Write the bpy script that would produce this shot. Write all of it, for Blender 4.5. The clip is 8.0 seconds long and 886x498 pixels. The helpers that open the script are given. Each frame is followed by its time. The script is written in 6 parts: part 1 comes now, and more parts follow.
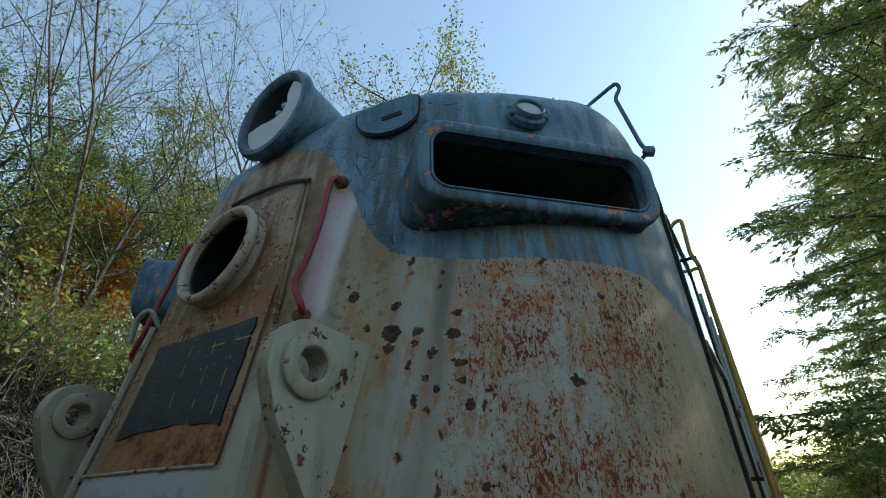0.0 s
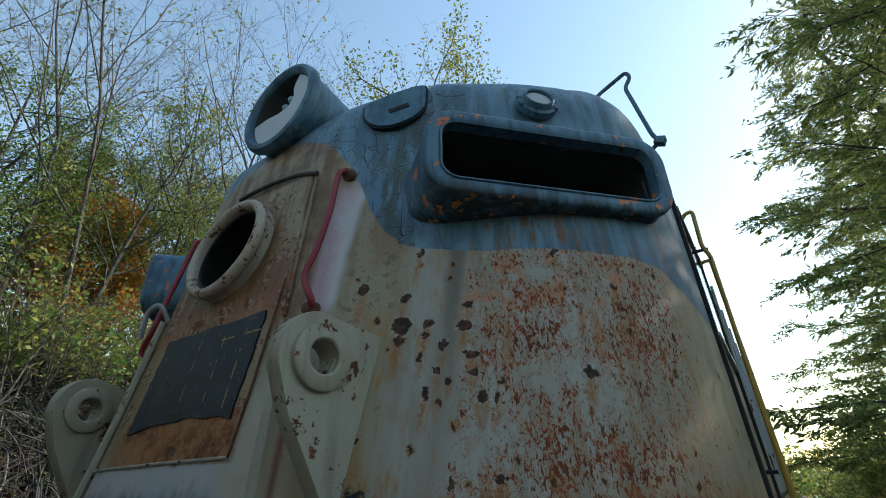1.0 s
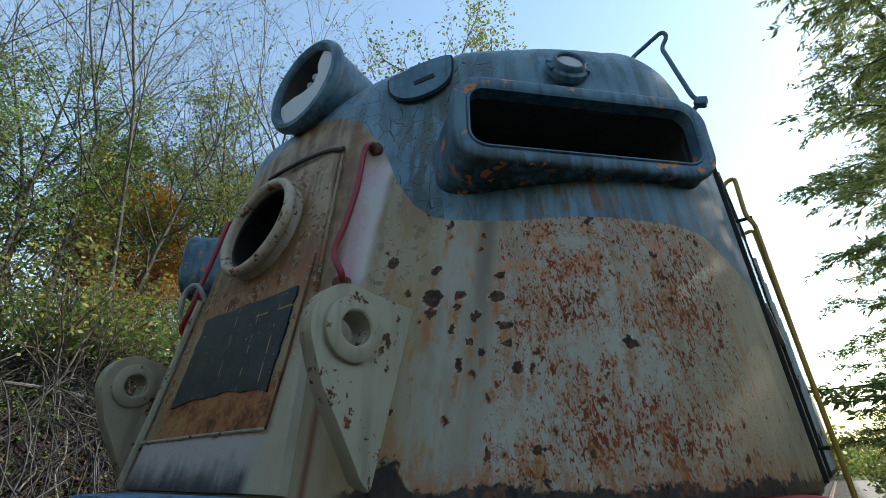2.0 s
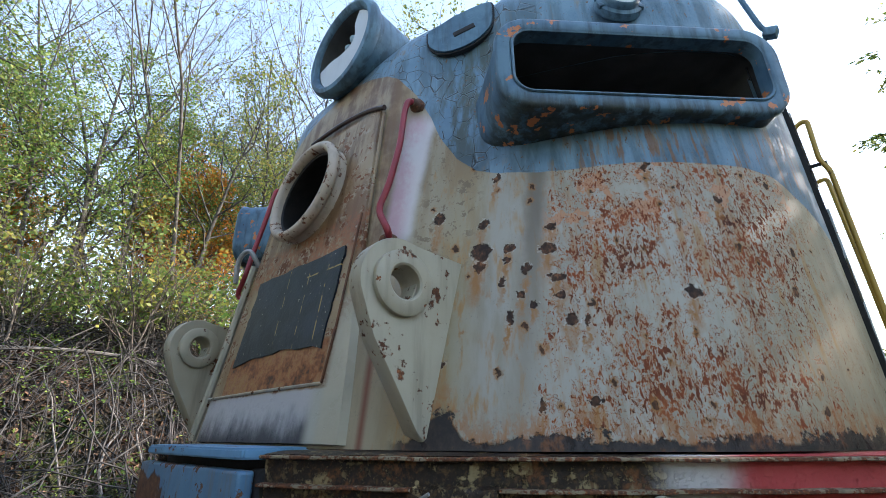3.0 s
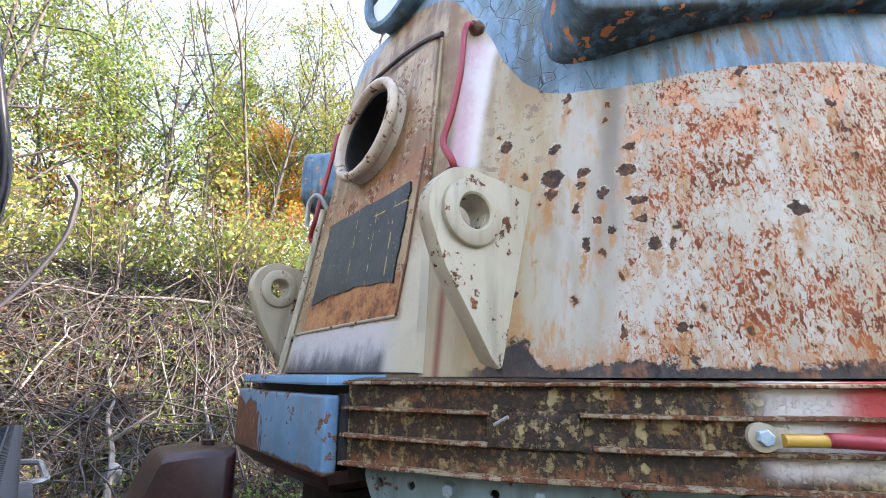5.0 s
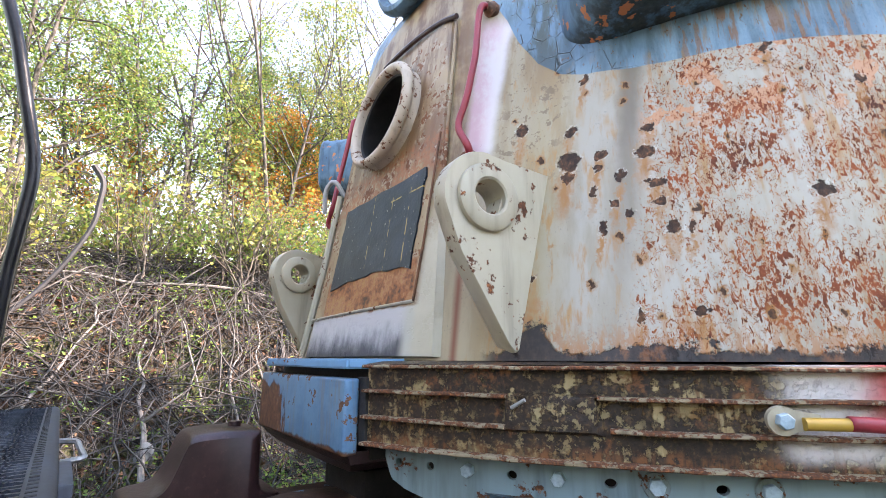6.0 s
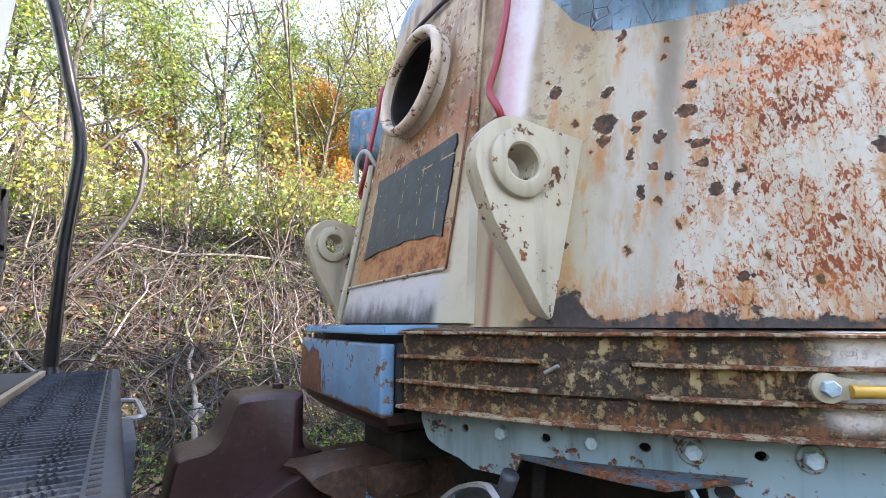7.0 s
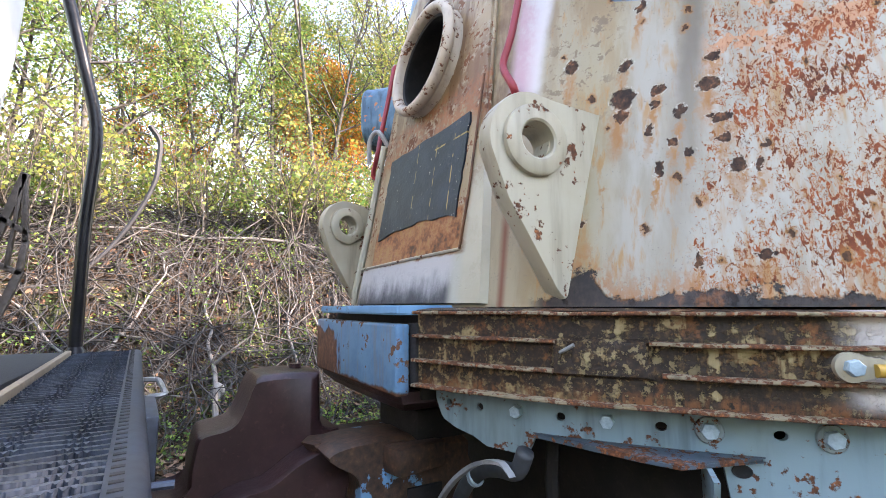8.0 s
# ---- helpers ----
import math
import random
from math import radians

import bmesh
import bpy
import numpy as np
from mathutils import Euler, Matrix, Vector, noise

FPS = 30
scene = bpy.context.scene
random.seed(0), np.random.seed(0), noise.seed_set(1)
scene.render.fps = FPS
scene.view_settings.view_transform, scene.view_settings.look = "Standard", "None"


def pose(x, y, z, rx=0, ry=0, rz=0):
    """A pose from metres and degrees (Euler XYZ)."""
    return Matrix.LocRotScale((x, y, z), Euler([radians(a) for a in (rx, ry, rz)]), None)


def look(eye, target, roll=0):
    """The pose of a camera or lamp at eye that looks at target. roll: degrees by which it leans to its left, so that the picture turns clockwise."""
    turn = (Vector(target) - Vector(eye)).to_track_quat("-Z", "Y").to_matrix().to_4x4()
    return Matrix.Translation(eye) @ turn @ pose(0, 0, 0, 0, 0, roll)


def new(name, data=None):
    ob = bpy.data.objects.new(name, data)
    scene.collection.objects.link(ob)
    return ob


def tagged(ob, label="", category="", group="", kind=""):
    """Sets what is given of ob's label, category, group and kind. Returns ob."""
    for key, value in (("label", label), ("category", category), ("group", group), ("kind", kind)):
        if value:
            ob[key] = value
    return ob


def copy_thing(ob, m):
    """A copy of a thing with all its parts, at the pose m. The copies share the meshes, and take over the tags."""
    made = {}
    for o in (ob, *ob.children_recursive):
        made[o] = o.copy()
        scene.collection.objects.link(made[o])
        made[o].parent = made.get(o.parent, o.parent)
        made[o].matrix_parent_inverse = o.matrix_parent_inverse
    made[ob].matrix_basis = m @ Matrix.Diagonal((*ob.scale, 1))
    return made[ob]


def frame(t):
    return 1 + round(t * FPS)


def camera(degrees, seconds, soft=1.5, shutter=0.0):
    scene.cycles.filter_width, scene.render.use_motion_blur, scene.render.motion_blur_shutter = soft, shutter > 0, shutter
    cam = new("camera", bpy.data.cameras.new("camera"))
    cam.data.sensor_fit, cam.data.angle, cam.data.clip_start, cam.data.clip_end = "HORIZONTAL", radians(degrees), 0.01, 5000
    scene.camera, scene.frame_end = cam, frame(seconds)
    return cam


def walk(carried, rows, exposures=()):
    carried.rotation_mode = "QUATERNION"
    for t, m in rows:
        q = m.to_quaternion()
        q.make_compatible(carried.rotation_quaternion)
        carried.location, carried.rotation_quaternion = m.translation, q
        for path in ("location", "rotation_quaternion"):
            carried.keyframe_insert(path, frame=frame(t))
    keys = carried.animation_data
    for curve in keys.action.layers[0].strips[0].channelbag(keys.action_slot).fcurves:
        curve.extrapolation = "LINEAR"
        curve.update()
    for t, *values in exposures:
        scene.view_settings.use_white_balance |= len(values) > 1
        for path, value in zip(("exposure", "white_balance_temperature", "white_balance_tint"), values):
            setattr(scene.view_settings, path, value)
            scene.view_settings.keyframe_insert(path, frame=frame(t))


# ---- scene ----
cam = camera(87.46, 8.0, soft=0.9)
PATH = [
    (0, pose(1.641, -1.493, 1.560, 117.92, 0.88, 33.37)),
    (0.5, pose(1.631, -1.489, 1.555, 117.89, 0.96, 33.53)),
    (1, pose(1.618, -1.483, 1.554, 117.48, 0.92, 34.19)),
    (2.5, pose(1.568, -1.432, 1.522, 113.75, 0.32, 40.65)),
    (3, pose(1.545, -1.420, 1.505, 111.82, 0.09, 43.51)),
    (3.5, pose(1.520, -1.407, 1.490, 109.89, -0.12, 45.97)),
    (4, pose(1.500, -1.405, 1.479, 108.20, -0.16, 48.02)),
    (4.5, pose(1.495, -1.405, 1.475, 106.61, -0.14, 49.79)),
    (6, pose(1.504, -1.407, 1.476, 103.28, -0.06, 53.56)),
    (6.5, pose(1.504, -1.408, 1.475, 102.25, -0.02, 54.68)),
    (7, pose(1.503, -1.409, 1.475, 99.34, -0.05, 57.51)),
    (7.5, pose(1.498, -1.407, 1.472, 97.60, 0.01, 59.01)),
    (8, pose(1.495, -1.406, 1.470, 97.15, 0.05, 59.17)),
]
walk(cam, PATH, exposures=[(0, 0.75, 6300, 6), (1.2, 0.80, 6300, 6), (2.5, 1.25, 6250, 12), (3.0, 1.90, 6450, 18), (3.5, 2.58, 6750, 23), (4.5, 3.15, 6950, 28), (8, 3.20, 7000, 28)])

# ---- world and sun ----
world = bpy.data.worlds.new("world")
scene.world = world
world.use_nodes = True
wn = world.node_tree
wn.nodes.clear()
sky = wn.nodes.new("ShaderNodeTexSky")
sky.sky_type = 'NISHITA'
sky.sun_disc = False
SUN_EL, SUN_AZ = 31.0, 36.0          # azimuth from +Y towards +X
sky.dust_density, sky.air_density = 0.5, 1.7
sky.sun_elevation, sky.sun_rotation = radians(SUN_EL), radians(SUN_AZ)
bg = wn.nodes.new("ShaderNodeBackground")
bg.inputs["Strength"].default_value = 0.15
wo = wn.nodes.new("ShaderNodeOutputWorld")
wn.links.new(sky.outputs[0], bg.inputs[0])
wn.links.new(bg.outputs[0], wo.inputs[0])
sun = new("sun", bpy.data.lights.new("sun", "SUN"))
sun.data.energy, sun.data.angle, sun.data.color = 4.0, radians(0.5), (1.0, 0.93, 0.82)
sd = Vector((math.sin(radians(SUN_AZ)) * math.cos(radians(SUN_EL)), math.cos(radians(SUN_AZ)) * math.cos(radians(SUN_EL)), math.sin(radians(SUN_EL))))
sun.matrix_world = look(sd * 30, (0, 0, 0))


# ---- material tools ----
class Mat:
    """A small node-building helper round one principled material."""

    def __init__(self, name):
        self.m = bpy.data.materials.new(name)
        self.m.use_nodes = True
        self.t = self.m.node_tree
        self.b = self.t.nodes["Principled BSDF"]
        self.o = self.t.nodes["Material Output"]
        self.tc = self.t.nodes.new("ShaderNodeTexCoord")
        self.co = self.tc.outputs["Object"]
        self.xyz = None

    def put(self, sock, v):
        if hasattr(v, "is_linked"):
            self.t.links.new(v, sock)
        elif isinstance(v, (tuple, list)) and len(v) == 3 and sock.type == 'RGBA':
            sock.default_value = (*v, 1)
        else:
            sock.default_value = v

    def math(self, op, a, b=0.0, c=0.0):
        n = self.t.nodes.new("ShaderNodeMath")
        n.operation = op
        for i, v in enumerate((a, b, c)):
            self.put(n.inputs[i], v)
        return n.outputs[0]

    def axis(self, k):
        if self.xyz is None:
            self.xyz = self.t.nodes.new("ShaderNodeSeparateXYZ")
            self.put(self.xyz.inputs[0], self.co)
        return self.xyz.outputs[k]

    def scaled(self, s, shift=(0, 0, 0)):
        n = self.t.nodes.new("ShaderNodeMapping")
        self.put(n.inputs["Vector"], self.co)
        n.inputs["Scale"].default_value = s if isinstance(s, (tuple, list)) else (s, s, s)
        n.inputs["Location"].default_value = shift
        return n.outputs[0]

    def noise(self, scale, detail=4.0, rough=0.55, stretch=(1, 1, 1), shift=(0, 0, 0), dist=0.0):
        n = self.t.nodes.new("ShaderNodeTexNoise")
        self.put(n.inputs["Vector"], self.scaled(stretch, shift))
        n.inputs["Scale"].default_value, n.inputs["Detail"].default_value = scale, detail
        n.inputs["Roughness"].default_value, n.inputs["Distortion"].default_value = rough, dist
        return n.outputs["Fac"]

    def cells(self, scale, stretch=(1, 1, 1), feature='F1', rnd=1.0):
        n = self.t.nodes.new("ShaderNodeTexVoronoi")
        n.feature = feature
        self.put(n.inputs["Vector"], self.scaled(stretch))
        n.inputs["Scale"].default_value, n.inputs["Randomness"].default_value = scale, rnd
        return n.outputs["Distance"]

    def step(self, v, lo, hi, smooth=True):
        n = self.t.nodes.new("ShaderNodeMapRange")
        n.interpolation_type = 'SMOOTHSTEP' if smooth else 'LINEAR'
        self.put(n.inputs["Value"], v)
        self.put(n.inputs["From Min"], lo)
        self.put(n.inputs["From Max"], hi)
        return n.outputs["Result"]

    def mix(self, f, a, b):
        n = self.t.nodes.new("ShaderNodeMix")
        n.data_type = 'RGBA'
        self.put(n.inputs[0], f)
        self.put(n.inputs[6], a)
        self.put(n.inputs[7], b)
        return n.outputs[2]

    def mul(self, *v):
        r = v[0]
        for w in v[1:]:
            r = self.math('MULTIPLY', r, w)
        return r

    def add(self, a, b):
        return self.math('ADD', a, b)

    def band(self, v, lo, hi, soft):
        """1 between lo and hi, with soft shoulders."""
        return self.mul(self.step(v, lo - soft, lo + soft), self.math('SUBTRACT', 1.0, self.step(v, hi - soft, hi + soft)))

    def bump(self, h, strength=0.4, dist=0.01):
        n = self.t.nodes.new("ShaderNodeBump")
        n.inputs["Strength"].default_value, n.inputs["Distance"].default_value = strength, dist
        self.put(n.inputs["Height"], h)
        self.put(self.b.inputs["Normal"], n.outputs[0])

    def rand(self):
        return self.t.nodes.new("ShaderNodeObjectInfo").outputs["Random"]

    def island(self):
        return self.t.nodes.new("ShaderNodeNewGeometry").outputs["Random Per Island"]

    def ramp(self, v, stops):
        n = self.t.nodes.new("ShaderNodeValToRGB")
        self.put(n.inputs[0], v)
        e = n.color_ramp.elements
        while len(e) < len(stops):
            e.new(0.5)
        for k, (p, c) in zip(e, stops):
            k.position, k.color = p, (*c, 1)
        return n.outputs[0]

    def done(self, color, rough=0.6, metal=0.0, spec=0.4):
        self.put(self.b.inputs["Base Color"], color)
        self.put(self.b.inputs["Roughness"], rough)
        self.put(self.b.inputs["Metallic"], metal)
        self.put(self.b.inputs["Specular IOR Level"], spec)
        return self.m


RUST_DARK, RUST, RUST_ORANGE = (0.045, 0.02, 0.012), (0.13, 0.047, 0.02), (0.36, 0.12, 0.04)


def worn_paint(name, color, rust=0.5, dirt=0.4, rough=0.5, scale=1.0):
    """Old paint on steel: chips that show rust, dirt in large stains, run-down streaks."""
    q = Mat(name)
    n1, n2 = q.noise(9 * scale, 6, 0.65), q.noise(38 * scale, 5, 0.6)
    streak = q.noise(14 * scale, 4, 0.6, stretch=(1, 1, 0.12))
    chips = q.step(q.add(q.mul(n1, 0.7), q.mul(n2, 0.45)), 0.76 - 0.22 * rust, 0.80 - 0.22 * rust)
    base = q.mix(q.mul(q.step(streak, 0.45, 0.75), dirt), color, tuple(c * 0.35 for c in color))
    base = q.mix(q.mul(q.step(q.noise(3 * scale, 5), 0.4, 0.7), dirt * 0.6), base, tuple(c * s for c, s in zip(color, (0.7, 0.62, 0.5))))
    rc = q.ramp(q.noise(60 * scale, 4), [(0.3, RUST_DARK), (0.55, RUST), (0.75, RUST_ORANGE)])
    q.bump(q.add(q.mul(chips, -0.8), q.mul(n2, 0.25)), 0.5, 0.004)
    return q.done(q.mix(chips, base, rc), q.add(q.mul(chips, 0.4), rough))


# ---- mesh tools ----
def link(name, bm, material, smooth=True):
    me = bpy.data.meshes.new(name)
    bmesh.ops.recalc_face_normals(bm, faces=bm.faces)
    for fc in bm.faces:
        fc.smooth = smooth
    bm.to_mesh(me)
    bm.free()
    if material:
        me.materials.append(material)
    if smooth:
        me.set_sharp_from_angle(angle=radians(40))
    return new(name, me)


def part(name, bm, material, parent, label="", smooth=True):
    ob = link(name, bm, material, smooth)
    ob.parent = parent
    if label:
        ob["label"] = label
    return ob


def raw(name, verts, faces, material, smooth=False):
    me = bpy.data.meshes.new(name)
    me.from_pydata(verts, [], faces)
    if smooth:
        me.shade_smooth()
    me.materials.append(material)
    return new(name, me)


def empty(name, at=(0, 0, 0)):
    ob = new(name)
    ob.matrix_world = Matrix.Translation(at)
    ob.empty_display_size = 0.1
    return ob


def axes(origin, xdir, ydir):
    """A frame with x along xdir, y near ydir and z across both."""
    x = Vector(xdir).normalized()
    z = x.cross(Vector(ydir)).normalized()
    y = z.cross(x)
    m = Matrix((x, y, z)).transposed().to_4x4()
    m.translation = origin
    return m


def box(bm, size, m=Matrix(), bevel=0.0, segs=2):
    r = bmesh.ops.create_cube(bm, size=1.0)
    bmesh.ops.transform(bm, matrix=m @ Matrix.Diagonal((*size, 1)), verts=r["verts"])
    if bevel:
        es = list({e for v in r["verts"] for e in v.link_edges})
        bmesh.ops.bevel(bm, geom=es, offset=bevel, segments=segs, affect='EDGES', profile=0.6)
    return bm


def loft(bm, rings, closed=True, cap0=False, cap1=False):
    """Skin between rings of points."""
    vs = [[bm.verts.new(p) for p in r] for r in rings]
    n = len(rings[0])
    for a, b in zip(vs, vs[1:]):
        for i in range(n if closed else n - 1):
            j = (i + 1) % n
            bm.faces.new((a[i], a[j], b[j], b[i]))
    if cap0:
        bm.faces.new(vs[0][::-1])
    if cap1:
        bm.faces.new(vs[-1])
    return bm


def circle(r, n=32, z=0.0, ry=None):
    return [Vector((r * math.cos(a), (ry or r) * math.sin(a), z)) for a in (2 * math.pi * i / n for i in range(n))]


def round_rect(w, h, r, n=6, z=0.0, dx=0.0, dy=0.0):
    pts = []
    for k, (sx, sy) in enumerate(((1, 1), (-1, 1), (-1, -1), (1, -1))):
        for i in range(n + 1):
            a = math.pi / 2 * (k + i / n)
            pts.append(Vector((dx + sx * (w / 2 - r) + r * math.cos(a), dy + sy * (h / 2 - r) + r * math.sin(a), z)))
    return pts


def at(m, pts):
    return [m @ p for p in pts]


def tube(bm, pts, r, n=8, cap=True, r_end=None):
    """A round bar along points."""
    pts = [Vector(p) for p in pts]
    rings, side = [], None
    for i, p in enumerate(pts):
        d = (pts[min(i + 1, len(pts) - 1)] - pts[max(i - 1, 0)]).normalized()
        if side is None:
            side = d.orthogonal().normalized()
        side = (side - d * side.dot(d)).normalized()
        up = d.cross(side)
        rr = r if r_end is None else r + (r_end - r) * i / (len(pts) - 1)
        rings.append([p + (side * math.cos(a) + up * math.sin(a)) * rr for a in (2 * math.pi * k / n for k in range(n))])
    return loft(bm, rings, True, cap, cap)


def smooth_path(ctrl, n=6):
    """Catmull-Rom through control points."""
    c = [Vector(p) for p in ctrl]
    c = [c[0] * 2 - c[1]] + c + [c[-1] * 2 - c[-2]]
    out = []
    for i in range(1, len(c) - 2):
        p0, p1, p2, p3 = c[i - 1:i + 3]
        for k in range(n):
            t = k / n
            out.append(0.5 * ((2 * p1) + (p2 - p0) * t + (2 * p0 - 5 * p1 + 4 * p2 - p3) * t * t + (3 * p1 - p0 - 3 * p2 + p3) * t ** 3))
    out.append(c[-2])
    return out


def bend(pts, r=0.04, n=4):
    """Round the inner corners of a line of points."""
    pts = [Vector(p) for p in pts]
    out = [pts[0]]
    for a, b, c in zip(pts, pts[1:], pts[2:]):
        d0, d1 = (a - b), (c - b)
        k0, k1 = b + d0.normalized() * min(r, d0.length * 0.45), b + d1.normalized() * min(r, d1.length * 0.45)
        for i in range(n + 1):
            t = i / n
            out.append(k0.lerp(b, t).lerp(b.lerp(k1, t), t))
    out.append(pts[-1])
    return out


def prism(bm, outline, thick, m):
    """A plate with the given flat outline, thick along its own z, centred."""
    loft(bm, [at(m, [Vector((p[0], p[1], -thick / 2)) for p in outline]), at(m, [Vector((p[0], p[1], thick / 2)) for p in outline])], True, True, True)
    return bm


# ---- the nose's shape ----
HALF = [(0, -0.672), (0.20, -0.672), (0.38, -0.668), (0.60, -0.640), (0.829, -0.550), (0.987, -0.455), (1.24, -0.235), (1.42, 0.0), (1.50, 0.22), (1.525, 0.6)]
Z0, ZTOP = 1.47, 3.42


def half_plan(n=6):
    return [Vector((p[0], p[1], 0)) for p in smooth_path([(x, y, 0) for x, y in HALF], n)]


PLAN = half_plan()


def lean(x, ny, z):
    """Inward offset at a height: the cheeks between the door and the hoods fall back the most, and swell out again into the roof."""
    cheek = float(np.interp(abs(x), (0.40, 0.50, 0.60, 0.72, 0.83, 1.0, 1.24, 1.45), (0, 0.03, 0.07, 0.095, 0.10, 0.085, 0.035, 0)))
    swell = min(max((z - 2.86) / 0.4, 0.0), 1.0)
    up = min(z, 3.0) - Z0
    return (0.03 + 0.11 * max(0.0, -ny) ** 1.2) * up + cheek * up * (1 - 0.95 * swell * swell * (3 - 2 * swell))


def profile(k):
    """Height and inward offset (besides the lean) along the nose's profile, k from 0 to 1."""
    zs = 2.92
    if k < 0.6:
        return Z0 + (zs - Z0) * k / 0.6, 0.0
    a = (k - 0.6) / 0.4 * math.pi / 2
    return zs + (ZTOP - zs) * math.sin(a), 0.80 * (1 - math.cos(a))


def plan_point(s):
    """Point and outward normal on the plan at s: 0 in the middle, 1 at the end of the rounding."""
    f = min(max(abs(s), 0), 0.9999) * (len(PLAN) - 1)
    i = int(f)
    p = PLAN[i].lerp(PLAN[i + 1], f - i)
    a, b = PLAN[max(i - 1, 0)], PLAN[min(i + 2, len(PLAN) - 1)]
    d = (b - a).normalized()
    n = Vector((d.y, -d.x, 0))
    if s < 0:
        p, n = Vector((-p.x, p.y, 0)), Vector((-n.x, n.y, 0))
    return p, n


def skin(s, z):
    """A point on the nose's skin and its outward normal, for z below the roof's rounding."""
    p, n = plan_point(s)
    return p - n * lean(p.x, n.y, z) + Vector((0, 0, z)), n


def s_at_x(x, z):
    lo, hi = 0.0, 0.999
    for _ in range(30):
        mid = (lo + hi) / 2
        if skin(mid, z)[0].x < abs(x):
            lo = mid
        else:
            hi = mid
    return math.copysign(lo, x)


def on_skin(x, z):
    return skin(s_at_x(x, z), z)

# ---- materials ----
def make_nose_paint():
    """Grey-cream nose paint below a blue top, with rust flecks, flaked spots, streaks and a rotten lower edge."""
    q = Mat("weathered_nose_paint")
    x, z = q.axis(0), q.axis(2)
    ax = q.math('ABSOLUTE', x)
    n_big, n_mid, n_fine = q.noise(3.0, 5), q.noise(13, 6, 0.62), q.noise(72, 5, 0.64, stretch=(1, 1, 0.6))
    run = q.noise(16, 5, 0.6, stretch=(1, 1, 0.05))
    run_fine = q.noise(45, 4, 0.6, stretch=(1, 1, 0.06))
    inv = lambda v: q.math('SUBTRACT', 1.0, v)
    wob = q.t.nodes.new("ShaderNodeVectorMath")
    wob.operation = 'MULTIPLY_ADD'
    tex = q.t.nodes.new("ShaderNodeTexNoise")
    tex.inputs["Scale"].default_value, tex.inputs["Detail"].default_value, tex.inputs["Roughness"].default_value = 42, 5, 0.68
    q.put(tex.inputs["Vector"], q.co)
    q.put(wob.inputs[0], tex.outputs["Color"])
    wob.inputs[1].default_value = (0.05, 0.0, 0.05)
    shift = q.t.nodes.new("ShaderNodeVectorMath")
    shift.operation = 'ADD'
    q.put(shift.inputs[0], q.co)
    shift.inputs[1].default_value = (-0.025, 0.0, -0.025)
    q.put(wob.inputs[2], shift.outputs[0])

    def near(blobs, src, low=0.0, tall=1.0):
        """Smallest distance, in radii, to any of the given ellipses (x, z, half width, half height)."""
        best = None
        for cx, cz, rx, rz in blobs:
            rz2 = rz * tall
            a = q.t.nodes.new("ShaderNodeVectorMath")
            a.operation = 'MULTIPLY_ADD'
            q.put(a.inputs[0], src)
            a.inputs[1].default_value = (1 / rx, 0, 1 / rz2)
            a.inputs[2].default_value = (-cx / rx, 0, -(cz - low * rz) / rz2)
            ln = q.t.nodes.new("ShaderNodeVectorMath")
            ln.operation = 'LENGTH'
            q.put(ln.inputs[0], a.outputs[0])
            best = ln.outputs["Value"] if best is None else q.math('MINIMUM', best, ln.outputs["Value"])
        return best

    # paint in upright bands, from the stained middle to the flank's pale field
    bands = q.ramp(q.mul(q.add(ax, q.mul(q.math('SUBTRACT', n_mid, 0.5), 0.05)), 0.625), [
        (0.00, (0.27, 0.21, 0.13)), (0.35, (0.32, 0.265, 0.175)), (0.40, (0.28, 0.22, 0.13)), (0.435, (0.275, 0.215, 0.115)), (0.465, (0.31, 0.265, 0.18)),
        (0.50, (0.325, 0.295, 0.242)), (0.535, (0.33, 0.30, 0.248)), (0.565, (0.27, 0.235, 0.18)), (0.60, (0.345, 0.315, 0.262)), (0.76, (0.36, 0.325, 0.268)), (0.83, (0.33, 0.285, 0.21)), (0.90, (0.31, 0.235, 0.15)), (0.96, (0.34, 0.29, 0.20))])
    cream = q.mix(q.mul(q.step(n_big, 0.38, 0.68), 0.4), bands, (0.33, 0.285, 0.20))
    cream = q.mix(q.mul(q.step(run, 0.44, 0.64), 0.5), cream, (0.22, 0.18, 0.115))
    cream = q.mix(q.mul(q.step(run_fine, 0.55, 0.72), q.band(ax, 0.56, 0.98, 0.05), 0.7), cream, (0.33, 0.165, 0.055))
    # yellow-brown wash and rusty runs beside the lug
    wash = q.mul(q.band(ax, 0.60, 0.76, 0.05), q.step(run, 0.38, 0.60))
    cream = q.mix(q.mul(wash, 0.55), cream, (0.29, 0.185, 0.07))
    ochre = q.mul(q.step(q.noise(24, 5, 0.6, stretch=(1, 1, 0.05), shift=(9, 1, 3)), 0.55, 0.66), q.band(ax, 0.56, 1.5, 0.04), q.step(q.noise(5, 4, 0.6, shift=(9, 1, 3)), 0.40, 0.58))
    cream = q.mix(q.mul(ochre, 0.8), cream, (0.34, 0.175, 0.05))
    grey_run = q.mul(q.band(q.add(ax, q.mul(q.math('SUBTRACT', n_mid, 0.5), 0.03)), 0.885, 0.928, 0.016), q.step(z, 1.55, 2.15))
    cream = q.mix(q.mul(grey_run, 0.75), cream, (0.13, 0.10, 0.07))
    grey_run = q.mul(q.band(ax, 0.675, 0.70, 0.014), q.band(z, 1.45, 1.72, 0.10))
    cream = q.mix(q.mul(grey_run, 0.7), cream, (0.13, 0.125, 0.115))
